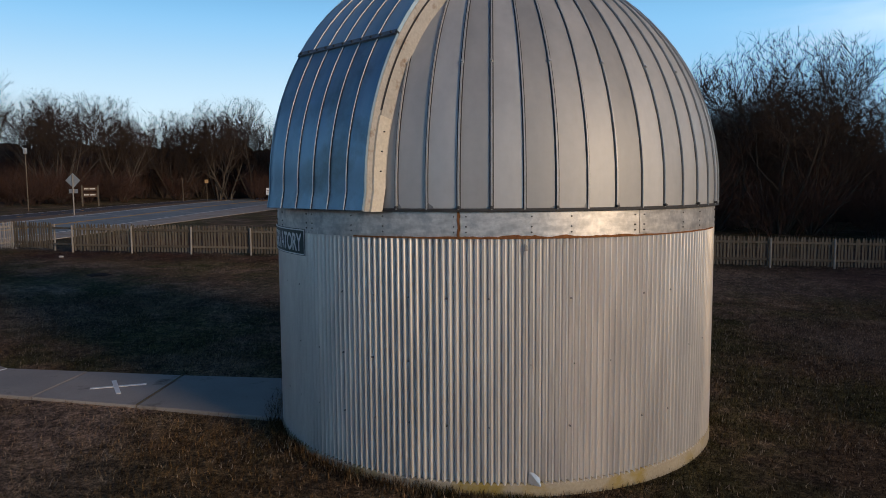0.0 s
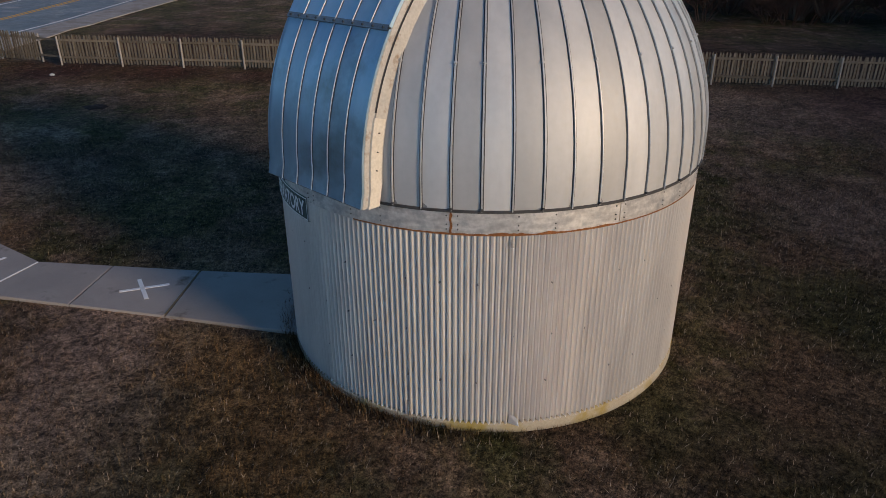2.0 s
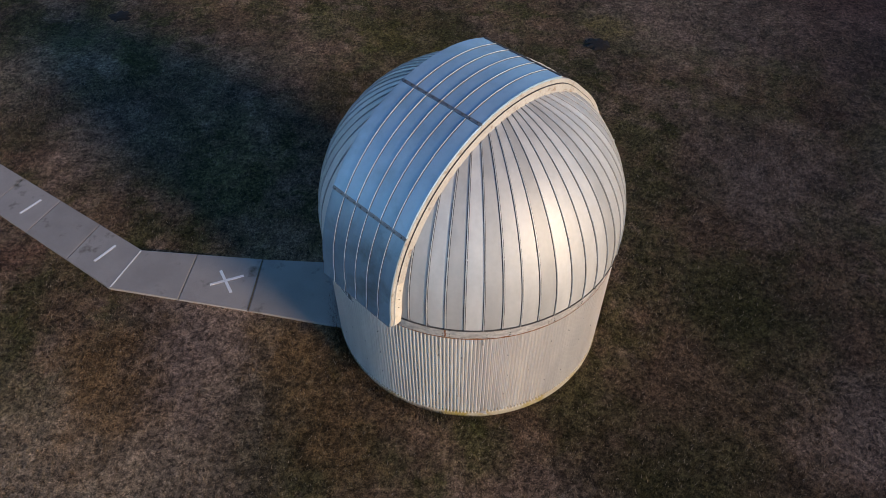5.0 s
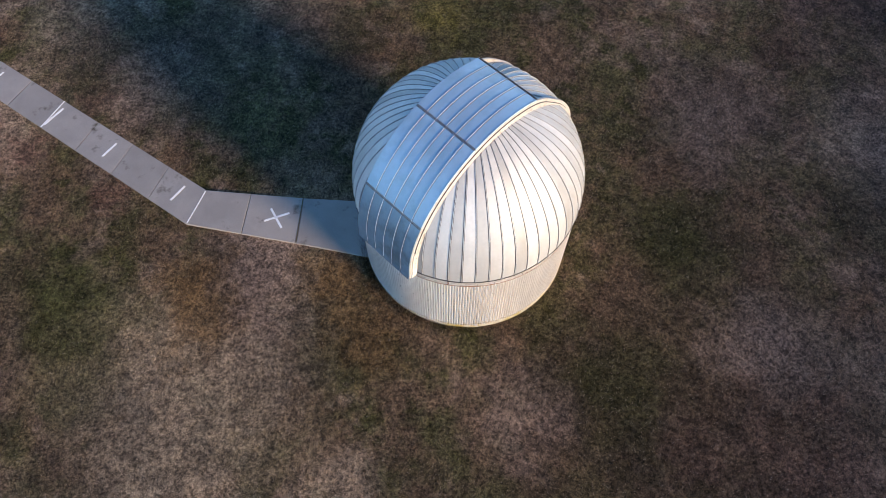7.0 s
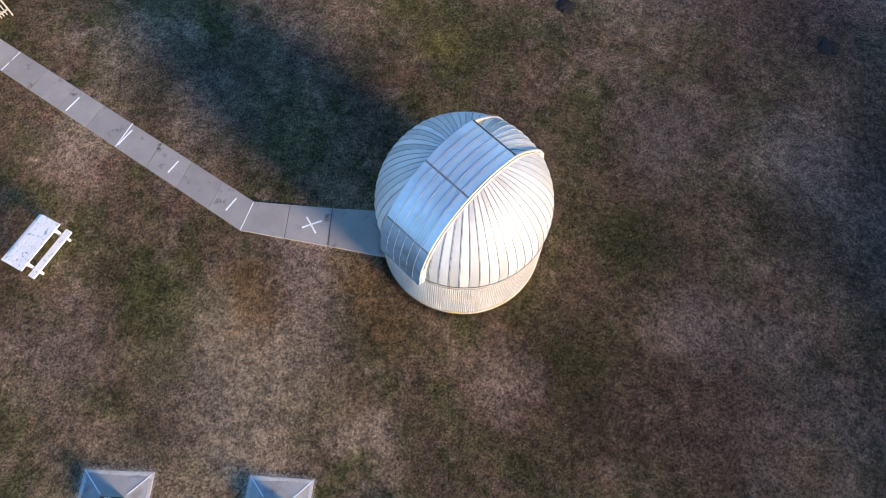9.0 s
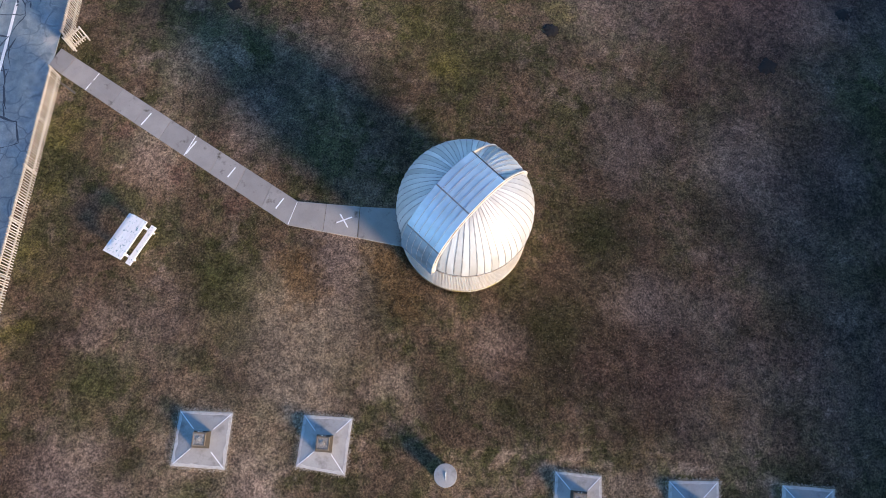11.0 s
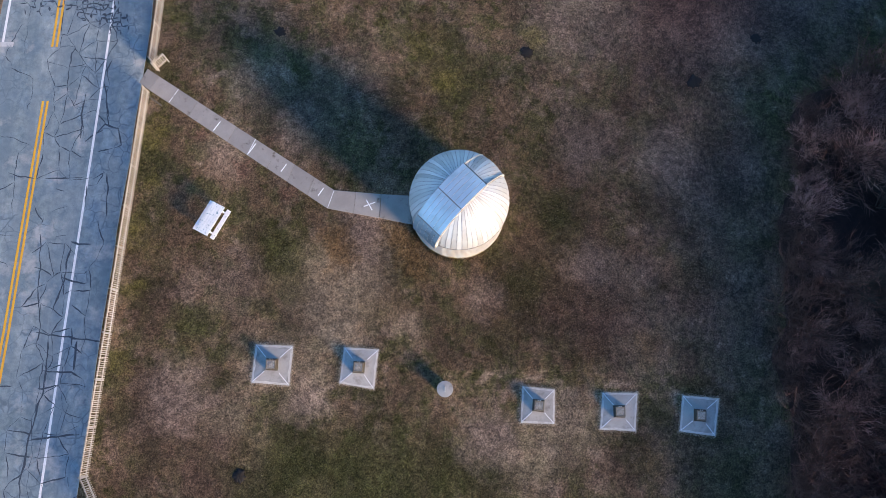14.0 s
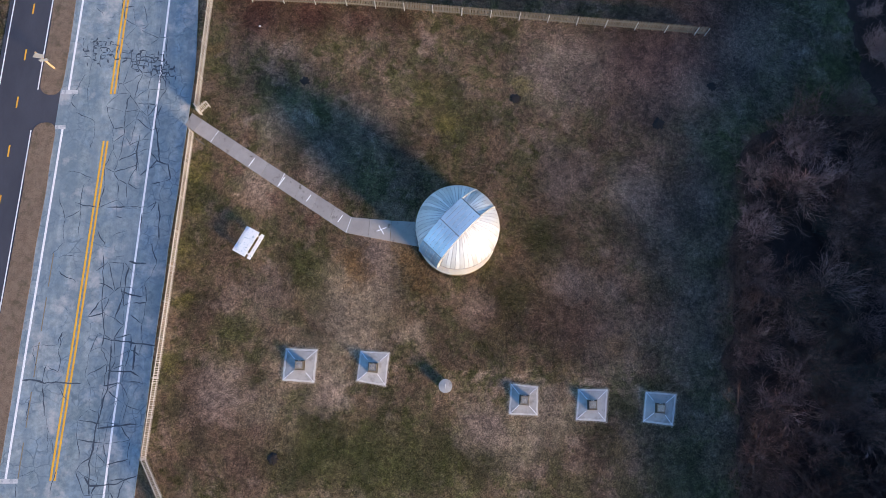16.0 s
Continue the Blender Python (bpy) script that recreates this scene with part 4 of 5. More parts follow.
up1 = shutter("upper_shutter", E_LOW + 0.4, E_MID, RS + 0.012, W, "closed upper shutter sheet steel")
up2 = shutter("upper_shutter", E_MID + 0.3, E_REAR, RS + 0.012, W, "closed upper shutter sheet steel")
for e, m, parent in ((E_LOW, M_STRIP, up1), (E_MID, M_STRIP, up2), (E_REAR, M_SEAL, up2)):
    part("seam_strip", sheet([[slit_point(a, e - 0.5, RS + 0.01), slit_point(a, e - 0.45, RS + 0.026), slit_point(a, e + 0.45, RS + 0.026), slit_point(a, e + 0.5, RS + 0.01)] for a in np.linspace(-W, W, 8)]), m, parent, "dark seal strip")
    for k in range(11):
        a = -W + 0.06 + (2 * W - 0.12) * k / 10
        part("bolt", tube(slit_point(a, e, RS + 0.024), slit_point(a, e, RS + 0.037), 0.013, 0.011, 6), M_SEAL, parent)
# curved side tracks that run over the top and down the rear onto the steel
E_TAIL = 168.0


def track_top(e):
    """Radius of the track's upper edge: under the shutters first, then bent down to the steel."""
    k = max(0.0, min(1.0, (e - 111.0) / 22.0))
    end = max(0.0, (e - 160.0) / 8.0)
    return RS - 0.015 - 0.105 * k * k * (3 - 2 * k) - 0.05 * end * end


for s in (-1, 1):
    es = [E_FRONT - 1, 0] + list(np.linspace(3, E_TAIL, 64))
    rows = []
    for e in es:
        base, top = (2.42 if e > 0 else 2.5), track_top(e)
        a0, a1 = s * (W - 0.045), s * (W + 0.012)
        rows.append([slit_point(a0, e, base), slit_point(a0, e, top - 0.008), slit_point(a0 + s * 0.008, e, top), slit_point(a1 - s * 0.008, e, top), slit_point(a1, e, top - 0.008), slit_point(a1, e, top - 0.075), slit_point(a1 + s * 0.016, e, top - 0.08), slit_point(a1 + s * 0.016, e, base)])
    v, f = sheet(rows)
    n = len(rows[0])
    f += [tuple(range(n)), tuple(reversed(range(len(v) - n, len(v))))]
    track = part("side_track", (v, f), M_TRACK, observatory, "weathered cream curved side track")
    part("fold_line", sheet([[slit_point(s * (W + 0.0145), e, track_top(e) - 0.066), slit_point(s * (W + 0.0165), e, track_top(e) - 0.074), slit_point(s * (W + 0.031), e, track_top(e) - 0.0765)] for e in np.linspace(16, 150, 60)]), M_SEAL, track, "dark line along the fold")
    plate_rows = [[slit_point(s * (W + 0.014), e, RS - 0.075), slit_point(s * (W + 0.034), e, RS - 0.08), slit_point(s * (W + 0.036), e, 2.5)] for e in [E_FRONT - 1.5, 0] + list(np.linspace(2, 15, 8))]
    part("end_plate", sheet(plate_rows), M_RAIL, track, "white lower end plate")
    for e in (4.0, 8.0, 12.0):
        part("bolt", tube(slit_point(s * (W + 0.03), e, 2.56), slit_point(s * (W + 0.05), e, 2.56), 0.007, 0.006, 6), M_SEAL, track)

# small fittings on the wall
hook = part("hook", join(tube(polar(RW, 2.6, 2.29), polar(RW + 0.07, 2.6, 2.27), 0.014, 0.012, 7), tube(polar(RW + 0.06, 2.6, 2.28), polar(RW + 0.06, 2.6, 2.235), 0.014, 0.018, 7)), M_TRACK, observatory, "small weathered hook")
part("bent_flap", ([polar(RW + 0.03, 3.2, 0.1), polar(RW + 0.085, 5.7, 0.085), polar(RW + 0.06, 5.5, 0.16), polar(RW + 0.045, 4.6, 0.2), polar(RW + 0.034, 3.6, 0.21)], [(0, 1, 2, 3, 4)]), M_WALL, observatory, "bent corner of a wall sheet")
part("bent_flap", ([polar(RW + 0.034, -21.6, 0.1), polar(RW + 0.06, -20.9, 0.09), polar(RW + 0.045, -20.8, 0.27), polar(RW + 0.034, -21.5, 0.3)], [(0, 1, 2, 3)]), M_WALL, observatory, "bent edge of a wall sheet")

# name board bent to the wall
SIGN_R, S_RIGHT, S_H = RW + 0.045, -50.3, 0.275
S_W = 1.42


def bent(x, z, out=0.0):
    """x in metres leftwards-to-rightwards from the board's left end."""
    az = S_RIGHT - math.degrees((S_W - x) / SIGN_R)
    return polar(SIGN_R + out, az, z)


S_Z = 2.11
board = part("name_board", join(sheet([[bent(x, S_Z + z, o) for x in np.linspace(0, S_W, 24)] for z, o in ((0, -0.03), (0, 0), (S_H, 0), (S_H, -0.03))])), M_SIGN, observatory, "dark teal name board with white letters")
for z0 in (0.006, S_H - 0.018):
    part("border", sheet([[bent(x, S_Z + z0 + dz, o) for x in np.linspace(0.006, S_W - 0.006, 24)] for dz, o in ((0, 0.001), (0, 0.004), (0.012, 0.004), (0.012, 0.001))]), M_LETTER, board)
for x0 in (0.006, S_W - 0.018):
    part("border", sheet([[bent(x0 + dx, S_Z + z, 0.004) for dx in (0, 0.012)] for z in (0.006, S_H - 0.006)]), M_LETTER, board)
font = bpy.data.curves.new("lettering", "FONT")
font.offset = 0.006
font.body, font.size, font.extrude = "OBSERVATORY", 0.25, 0.0
tmp = new("lettering", font)
word = bpy.data.meshes.new_from_object(tmp.evaluated_get(bpy.context.evaluated_depsgraph_get()))
bpy.data.objects.remove(tmp)
xs = [v.co.x for v in word.vertices]
x_lo, x_hi = min(xs), max(xs)
for v in word.vertices:
    v.co = bent(0.06 + (v.co.x - x_lo) / (x_hi - x_lo) * (S_W - 0.12), S_Z + 0.05 + v.co.y * 1.0, 0.005)
word.materials.clear()
word.materials.append(M_LETTER)
part("lettering", word, M_LETTER, board)

# ---- telescope pads with square piers ----
RISE = 0.065                                    # the pads rise this much from edge to pier


def hipped(corners):
    """A pad with worn edges whose four faces slope up to the middle."""
    cx, cy = sum(p[0] for p in corners) / 4, sum(p[1] for p in corners) / 4
    rows = [[(*mixp(p, (cx, cy), k), gz(*p) + z) for p in corners] for k, z in ((0.012, -0.08), (0.012, 0.02), (0.03, 0.03), (0.72, 0.03 + RISE))]
    v, f = sheet(rows, True)
    return v, f + [(12, 13, 14, 15)]


def ridge(centre, corner, k0, k1, w):
    """A filled joint along the hip from k0 to k1 of the way to the corner."""
    d = (Vector((*corner, 0)) - Vector((*centre, 0))).normalized()
    side = Vector((-d.y, d.x, 0)) * w / 2
    rows = []
    for k in (k0, k1):
        x, y = mixp(centre, corner, k)
        z = gz(*corner) + 0.03 + RISE * (0.97 - k) / 0.69
        rows.append([(x + side.x * q, y + side.y * q, z + h) for q, h in ((-1, -0.012), (-1, 0.006), (1, 0.006), (1, -0.012))])
    v, f = sheet(rows)
    return v, f + [(0, 1, 2, 3), (7, 6, 5, 4)]


PADS = (((-10.45, 1.45), (-8.41, 1.36), (-8.56, -0.76), (-10.61, -0.59)), ((-5.66, 1.27), (-3.79, 1.13), (-4.01, -0.99), (-5.88, -0.65)), ((3.98, -0.87), (5.75, -1.06), (5.66, -2.89), (3.83, -2.8)), ((8.31, -1.24), (10.22, -1.27), (10.0, -3.29), (8.07, -3.18)), ((12.65, -1.42), (14.64, -1.59), (14.28, -3.58), (12.36, -3.31)))
for corners in PADS:
    cx, cy = sum(p[0] for p in corners) / 4, sum(p[1] for p in corners) / 4
    z0 = gz(cx, cy)
    turn = math.degrees(math.atan2(corners[1][1] - corners[0][1], corners[1][0] - corners[0][0]))
    pad = thing("telescope_pad", pose(0, 0, 0), "square grey concrete pad with white diagonal joints, in the lawn", "concrete pad", "telescope pads")
    part("pad_slab", hipped(corners), M_PAD, pad)
    rim = []
    for k in range(4):
        p, q = corners[k], corners[(k + 1) % 4]
        for j in range(14):
            x, y = mixp(p, q, j / 14)
            a, b = 0.0 + 0.02 * noise.noise((x * 4, y * 4, 1)), 0.085 + 0.05 * noise.noise((x * 3, y * 3, 6))
            rim.append([(*mixp((x, y), (cx, cy), k1), gz(x, y) + z + RISE * max(0.0, k1 - 0.03) / 0.69) for k1, z in ((a, 0.024), (a + 0.02, 0.036), (b + 0.03, 0.035))])
    v, f = sheet([list(c) for c in zip(*rim)], True)
    part("worn_rim", (v, f), M_RIM, pad, "dusty whitish rim")
    for p in corners:
        part("diagonal_joint", ridge((cx, cy), p, 0.34 + 0.2 * abs(noise.noise((p[0], p[1], 3))), 0.96, 0.034), M_JOINT, pad)
    pier = thing("pier", pose(cx, cy, z0 + 0.025 + RISE, 0, 0, turn), "short square timber pier on a concrete pad", "pier", "telescope piers")
    part("core", sheet([[(r * x, r * y, z) for x, y in ((-1, -1), (1, -1), (1, 1), (-1, 1))] for r, z in ((0.325, -0.03), (0.31, 0.05), (0.255, 0.29), (0.2, 0.312))], True), M_PIER_CORE, pier, "tapering sides, coloured dark for shade")
    for a in range(4):
        part("rim_board", bevelled(-0.252, -0.252, 0.29, 0.197, -0.197, 0.352, 0.008), M_PIER, pier, place=pose(0, 0, 0, 0, 0, 90 * a))
    part("top_slab", bevelled(-0.196, -0.196, 0.31, 0.196, 0.196, 0.342, 0.01), M_PIER_TOP, pier, "mottled stone top")
    part("centre_block", bevelled(-0.075, -0.06, 0.34, 0.07, 0.075, 0.365, 0.012), M_PIER_TOP, pier, place=pose(0, 0, 0, 0, 0, 20))
    for x in (-0.06, 0.05):
        part("bolt", tube((x, 0.275, 0.2), (x, 0.275, 0.34), 0.018, 0.018, 6), M_JOINT, pier)

# round concrete sundial
dial = thing("sundial", pose(-0.2, -1.0, gz(0, -1)), "round pale concrete sundial on a drum in the lawn", "sundial")
part("drum", ring([(0.001, 0.0), (0.34, 0.0), (0.33, 0.46), (0.001, 0.46)], 0, 360, 28, True), M_PAD, dial)
part("dial_plate", ring([(0.3, 0.46), (0.42, 0.47), (0.435, 0.5), (0.425, 0.53), (0.2, 0.545), (0.001, 0.55)], 0, 360, 32, True), M_PAD, dial, smooth=False)
part("gnomon", ([(-0.03, -0.16, 0.545), (0.03, -0.16, 0.545), (0.0, -0.14, 0.56), (-0.03, 0.12, 0.545), (0.03, 0.12, 0.545), (0, 0.1, 0.6)], [(0, 1, 2), (0, 3, 4, 1), (3, 5, 4), (0, 2, 5, 3), (1, 4, 5, 2)]), M_RIM, dial, "low pale gnomon")

# ---- picnic table ----
tx, ty = -13.06, 8.29
table = thing("picnic_table", pose(tx, ty, gz(tx, ty), 0, 0, -29.0), "peeling white painted wooden picnic table on the lawn", "picnic table")
for k in range(5):
    x = -0.375 + 0.152 * k
    part("top_board", bevelled(x, -0.92, 0.715, x + 0.142, 0.92, 0.755, 0.006), M_TABLE, table)
for x in (-0.685, 0.435):
    part("bench_board", bevelled(x, -0.92, 0.42, x + 0.25, 0.92, 0.46, 0.006), M_TABLE, table)
for y in (-0.66, 0.66):
    part("cross_beam", bevelled(-0.68, y - 0.02, 0.33, 0.68, y + 0.02, 0.42, 0.006), M_TABLE, table)
    part("top_beam", bevelled(-0.36, y - 0.02, 0.63, 0.36, y + 0.02, 0.715, 0.006), M_TABLE, table)
    for s in (-1, 1):
        leg = tube((s * 0.5, y + 0.04, 0), (s * 0.2, y + 0.04, 0.715), 0.055, 0.055, 4)
        part("leg", leg, M_TABLE, table)


# ---- picket fences ----
def picket_mesh(mat, w):
    t, h = 0.009, 1.06
    out = [(-w, 0.06), (w, 0.06), (w, h - 0.1), (0.8 * w, h - 0.05), (0.25 * w, h), (-0.25 * w, h), (-0.8 * w, h - 0.05), (-w, h - 0.1)]
    v = [(x, -t, z) for x, z in out] + [(x, t, z) for x, z in out]
    n = len(out)
    f = [tuple(range(n)), tuple(reversed(range(n, 2 * n)))] + [(k, n + k, n + (k + 1) % n, (k + 1) % n) for k in range(n)]
    return mesh("picket", v, f, mat)


PICKET, PICKET_PALE = picket_mesh(M_PICKET, 0.033), picket_mesh(M_PALE_WOOD, 0.02)
POST_MESH = mesh("fence_post", *join(tube((0, 0, -0.1), (0, 0, 1.0), 0.036, 0.034, 8)), M_POST)
rng = random.Random(11)


def fence(points, label, side=1, picket=None, wood=None):
    """Posts, two rails and pickets along a line of points in plan; pickets on one side of the rails."""
    made = thing("picket_fence", pose(0, 0, 0), label, "fence", "picket fences", "structure")
    for (x0, y0), (x1, y1) in zip(points, points[1:]):
        length, head = math.hypot(x1 - x0, y1 - y0), math.degrees(math.atan2(y1 - y0, x1 - x0))
        bays = max(1, round(length / 2.15))
        place = lambda d, out, tilt=0.0: pose(x0 + (x1 - x0) * d / length, y0 + (y1 - y0) * d / length, gz(x0 + (x1 - x0) * d / length, y0 + (y1 - y0) * d / length), 0, 0, head) @ pose(0, out, 0, 0, tilt, 0)
        for k in range(bays + 1):
            part("post", POST_MESH, M_POST, made, place=place(length * k / bays, -0.075 * side, rng.uniform(-1.2, 1.2)))
        for k in range(bays):
            for z in (0.27, 0.86):
                d0, d1 = length * k / bays, length * (k + 1) / bays
                za, zb = (gz(x0 + (x1 - x0) * d / length, y0 + (y1 - y0) * d / length) for d in (d0, d1))
                v, f = box(0, -0.02, z - 0.04, d1 - d0, 0.02, z + 0.04)
                v = [(a, b, c + (zb - za) * a / (d1 - d0)) for a, b, c in v]
                part("rail", (v, f), wood or M_PICKET, made, place=place(d0, -0.022 * side))
        for k in range(int(length / 0.112)):
            d = 0.056 + 0.112 * k + rng.uniform(-0.008, 0.008)
            m = place(d, 0.01 * side, rng.uniform(-1.6, 1.6))
            m.translation.z += rng.uniform(-0.02, 0.015)
            part("picket", picket or PICKET, M_PICKET, made, place=m)
    return made


fence([(-13.65, 25.85), (-7.0, 25.6), (11.3, 24.0), (17.66, 23.46), (18.4, 23.4)], "weathered grey picket fence across the lawn's far side", side=1)
fence([(-14.65, 26.3), (-16.4, 26.75)], "weathered grey picket fence at the road corner")
fence([(-16.4, 26.75), (-16.97, 17.75), (-16.8, 17.4), (-16.28, 17.95)], "pale weathered picket fence between lawn and road", 1, PICKET_PALE, M_PALE_WOOD)
fence([(-17.2, 16.0), (-18.22, 2.08), (-18.83, -5.3), (-17.62, -7.7), (-15.2, -11.5)], "pale weathered picket fence between lawn and road", 1, PICKET_PALE, M_PALE_WOOD)

for z in (0.27, 0.86):
    bar = part("gap_rail", bevelled(0, -0.02, z - 0.035, 1.15, 0.02, z + 0.035, 0.004), M_PICKET, place=pose(-14.75, 26.33, gz(-14.2, 26), 0, 0, -24))
    tagged(bar, "weathered rail across the gap between two fences", "fence rail", "gap rails", "structure")
plank = part("plank", bevelled(0, -0.045, 0, 1.0, 0.045, 0.03, 0.006), M_PICKET, place=pose(-17.25, 15.75, gz(-17, 16) + 0.04, 0, 0, -36))
tagged(plank, "loose weathered plank lying beside the walk", "plank")

# ---- small things in the lawn ----
def soil(x, y, r):
    rng2 = random.Random(int(100 * (x + 3 * y)))
    rows = []
    for q, h in ((1.0, 0.0), (0.7, 0.035), (0.35, 0.05)):
        rows.append([(q * r * (0.9 + 0.55 * noise.noise((2.6 * math.cos(a) + x, 2.6 * math.sin(a) + y, 0))) * math.cos(a), q * r * (0.85 + 0.55 * noise.noise((2.6 * math.cos(a) + x, 2.6 * math.sin(a) + y, 5))) * math.sin(a), h + rng2.uniform(-0.006, 0.01)) for a in np.linspace(0, 2 * math.pi, 34)[:-1]])
    v, f = sheet(rows, True)
    ob = part("soil_patch", (v, f + [tuple(range(66, 99))]), M_SOIL, place=pose(x, y, gz(x, y)))
    tagged(ob, "dark bare soil patch in the lawn", "soil patch", "soil patches")


for x, y, r in ((4.83, 18.54, 0.4), (14.68, 16.73, 0.45), (-9.81, 19.8, 0.35), (-11.01, -5.39, 0.4), (18.6, 19.5, 0.35)):
    soil(x, y, r)
bm = bmesh.new()
bmesh.ops.create_icosphere(bm, subdivisions=2, radius=0.06)
for v in bm.verts:
    v.co = Vector((v.co.x * 1.5, v.co.y, v.co.z * 0.7)) * (1 + 0.25 * noise.noise(v.co * 12))
tagged(part("stone", bm, M_STONE, place=pose(-13.08, 23.9, gz(-13, 24) + 0.03)), "small pale stone lying in the lawn", "stone")
bm = bmesh.new()
bmesh.ops.create_icosphere(bm, subdivisions=1, radius=0.11)
tagged(part("stone", bm, M_STONE, place=pose(20.04, 7.0, gz(20, 7) + 0.05)), "pale stone at the edge of the thicket", "stone")


# ---- road signs ----
def plate(points, t=0.006):
    n = len(points)
    v = [(x, -t, z) for x, z in points] + [(x, t, z) for x, z in points]
    return v, [tuple(range(n)), tuple(reversed(range(n, 2 * n)))] + [(k, n + k, n + (k + 1) % n, (k + 1) % n) for k in range(n)]


sx, sy = -27.4, 52.2
sign = thing("road_sign", pose(sx, sy, gz(sx, sy), 0, 0, 0), "diamond warning sign seen from behind on a steel post", "road sign")
part("post", tube((0, 0, 0), (0, 0, 3.05), 0.05, 0.05, 8), M_POST, sign)
part("plate", plate([(0, 2.05), (0.55, 2.6), (0, 3.15), (-0.55, 2.6)]), M_SIGNBACK, sign, "grey back of the diamond plate", place=pose(0, 0.06, 0))
part("small_plate", plate([(-0.33, 1.65), (0.33, 1.65), (0.33, 1.95), (-0.33, 1.95)]), M_SIGNBACK, sign, place=pose(0, 0.06, 0))
sx, sy = -27.06, 20.7
sign = thing("road_sign", pose(sx, sy, gz(sx, sy), 0, 0, 12), "grey-backed crossing sign on a tan wooden post by the verge", "road sign")
part("post", bevelled(-0.05, -0.05, 0, 0.05, 0.05, 2.35, 0.008), M_TAN_POST, sign)
part("plate", plate([(0, 1.55), (0.4, 1.95), (0, 2.35), (-0.4, 1.95)]), M_SIGNBACK, sign, place=pose(0, -0.06, 0))
part("small_plate", plate([(-0.28, 1.2), (0.28, 1.2), (0.28, 1.5), (-0.28, 1.5)]), M_SIGNBACK, sign, "grey plate below", place=pose(0, -0.06, 0))
sx, sy = -35.2, 70.3
sign = thing("park_sign", pose(sx, sy, gz(sx, sy), 0, 0, 10), "brown two-board wooden park sign on two posts", "sign")
for x in (-0.75, 0.75):
    part("post", bevelled(x - 0.07, -0.07, 0, x + 0.07, 0.07, 2.1, 0.01), M_PICKET, sign)
for z in (0.95, 1.55):
    b = part("board", bevelled(-0.68, -0.05, z, 0.68, 0.0, z + 0.42, 0.01), M_BROWN, sign)
    for k, (x0, x1) in enumerate(((-0.55, -0.12), (-0.02, 0.5))):
        part("bar", box(x0, -0.056, z + 0.16, x1, -0.05, z + 0.26), M_LETTER, b)
for sx, sy, h, w, m, words in ((-32.1, 96.0, 2.9, 0.24, M_TAN_POST, "small tan trail sign on a post by the far wood"), (-33.9, 92.0, 3.1, 0.14, M_BROWN, "small brown marker sign at the far thicket")):
    sign = thing("trail_sign", pose(sx, sy, gz(sx, sy)), words, "sign")
    part("post", tube((0, 0, 0), (0, 0, h), 0.05, 0.05, 6), M_PICKET, sign)
    part("plate", plate([(-w, h - 2 * w), (w, h - 2 * w), (w, h), (-w, h)]), m, sign, place=pose(0, -0.06, 0))
for sx, sy in ((-30.9, 98.0), (-29.5, 98.5)):
    stub = part("bollard", tube((0, 0, 0), (0, 0, 1.0), 0.09, 0.08, 8), M_PICKET, place=pose(sx, sy, gz(sx, sy)))
    tagged(stub, "short wooden bollard at the far bend", "bollard", "bollards")
sx, sy = -17.1, 69.3
sign = thing("marker_post", pose(sx, sy, gz(sx, sy)), "small white regulatory sign on a steel post", "road sign")
part("post", tube((0, 0, 0), (0, 0, 2.0), 0.03, 0.03, 6), M_POST, sign)
part("plate", plate([(-0.22, 1.45), (0.22, 1.45), (0.22, 2.1), (-0.22, 2.1)]), M_LETTER, sign, place=pose(0, -0.04, 0))
part("bar", box(-0.15, -0.056, 1.6, 0.15, -0.048, 1.65), M_SEAL, sign)
part("bar", box(-0.15, -0.056, 1.78, 0.15, -0.048, 1.86), M_SEAL, sign)
sx, sy = -34.5, 58.5
pole = thing("utility_pole", pose(sx, sy, gz(sx, sy)), "thin grey utility pole with a box", "utility pole")
part("shaft", tube((0, 0, 0), (0, 0, 5.2), 0.045, 0.04, 8), M_PICKET, pole)
part("box", bevelled(-0.12, -0.1, 4.75, 0.12, 0.1, 5.2, 0.02), M_SIGNBACK, pole)


# ---- trees ----
def inside(p, hull):
    """Whether a point lies within a crown's uneven egg shape: (radius, height of the centre, half height)."""
    wide, mid, half = hull
    k = 1 + 0.3 * noise.noise((p.x * 0.5, p.y * 0.5, p.z * 0.5 + mid))
    return p.z < 0.3 * mid or (p.x / wide) ** 2 + (p.y / wide) ** 2 + ((p.z - mid) / half) ** 2 < k * k


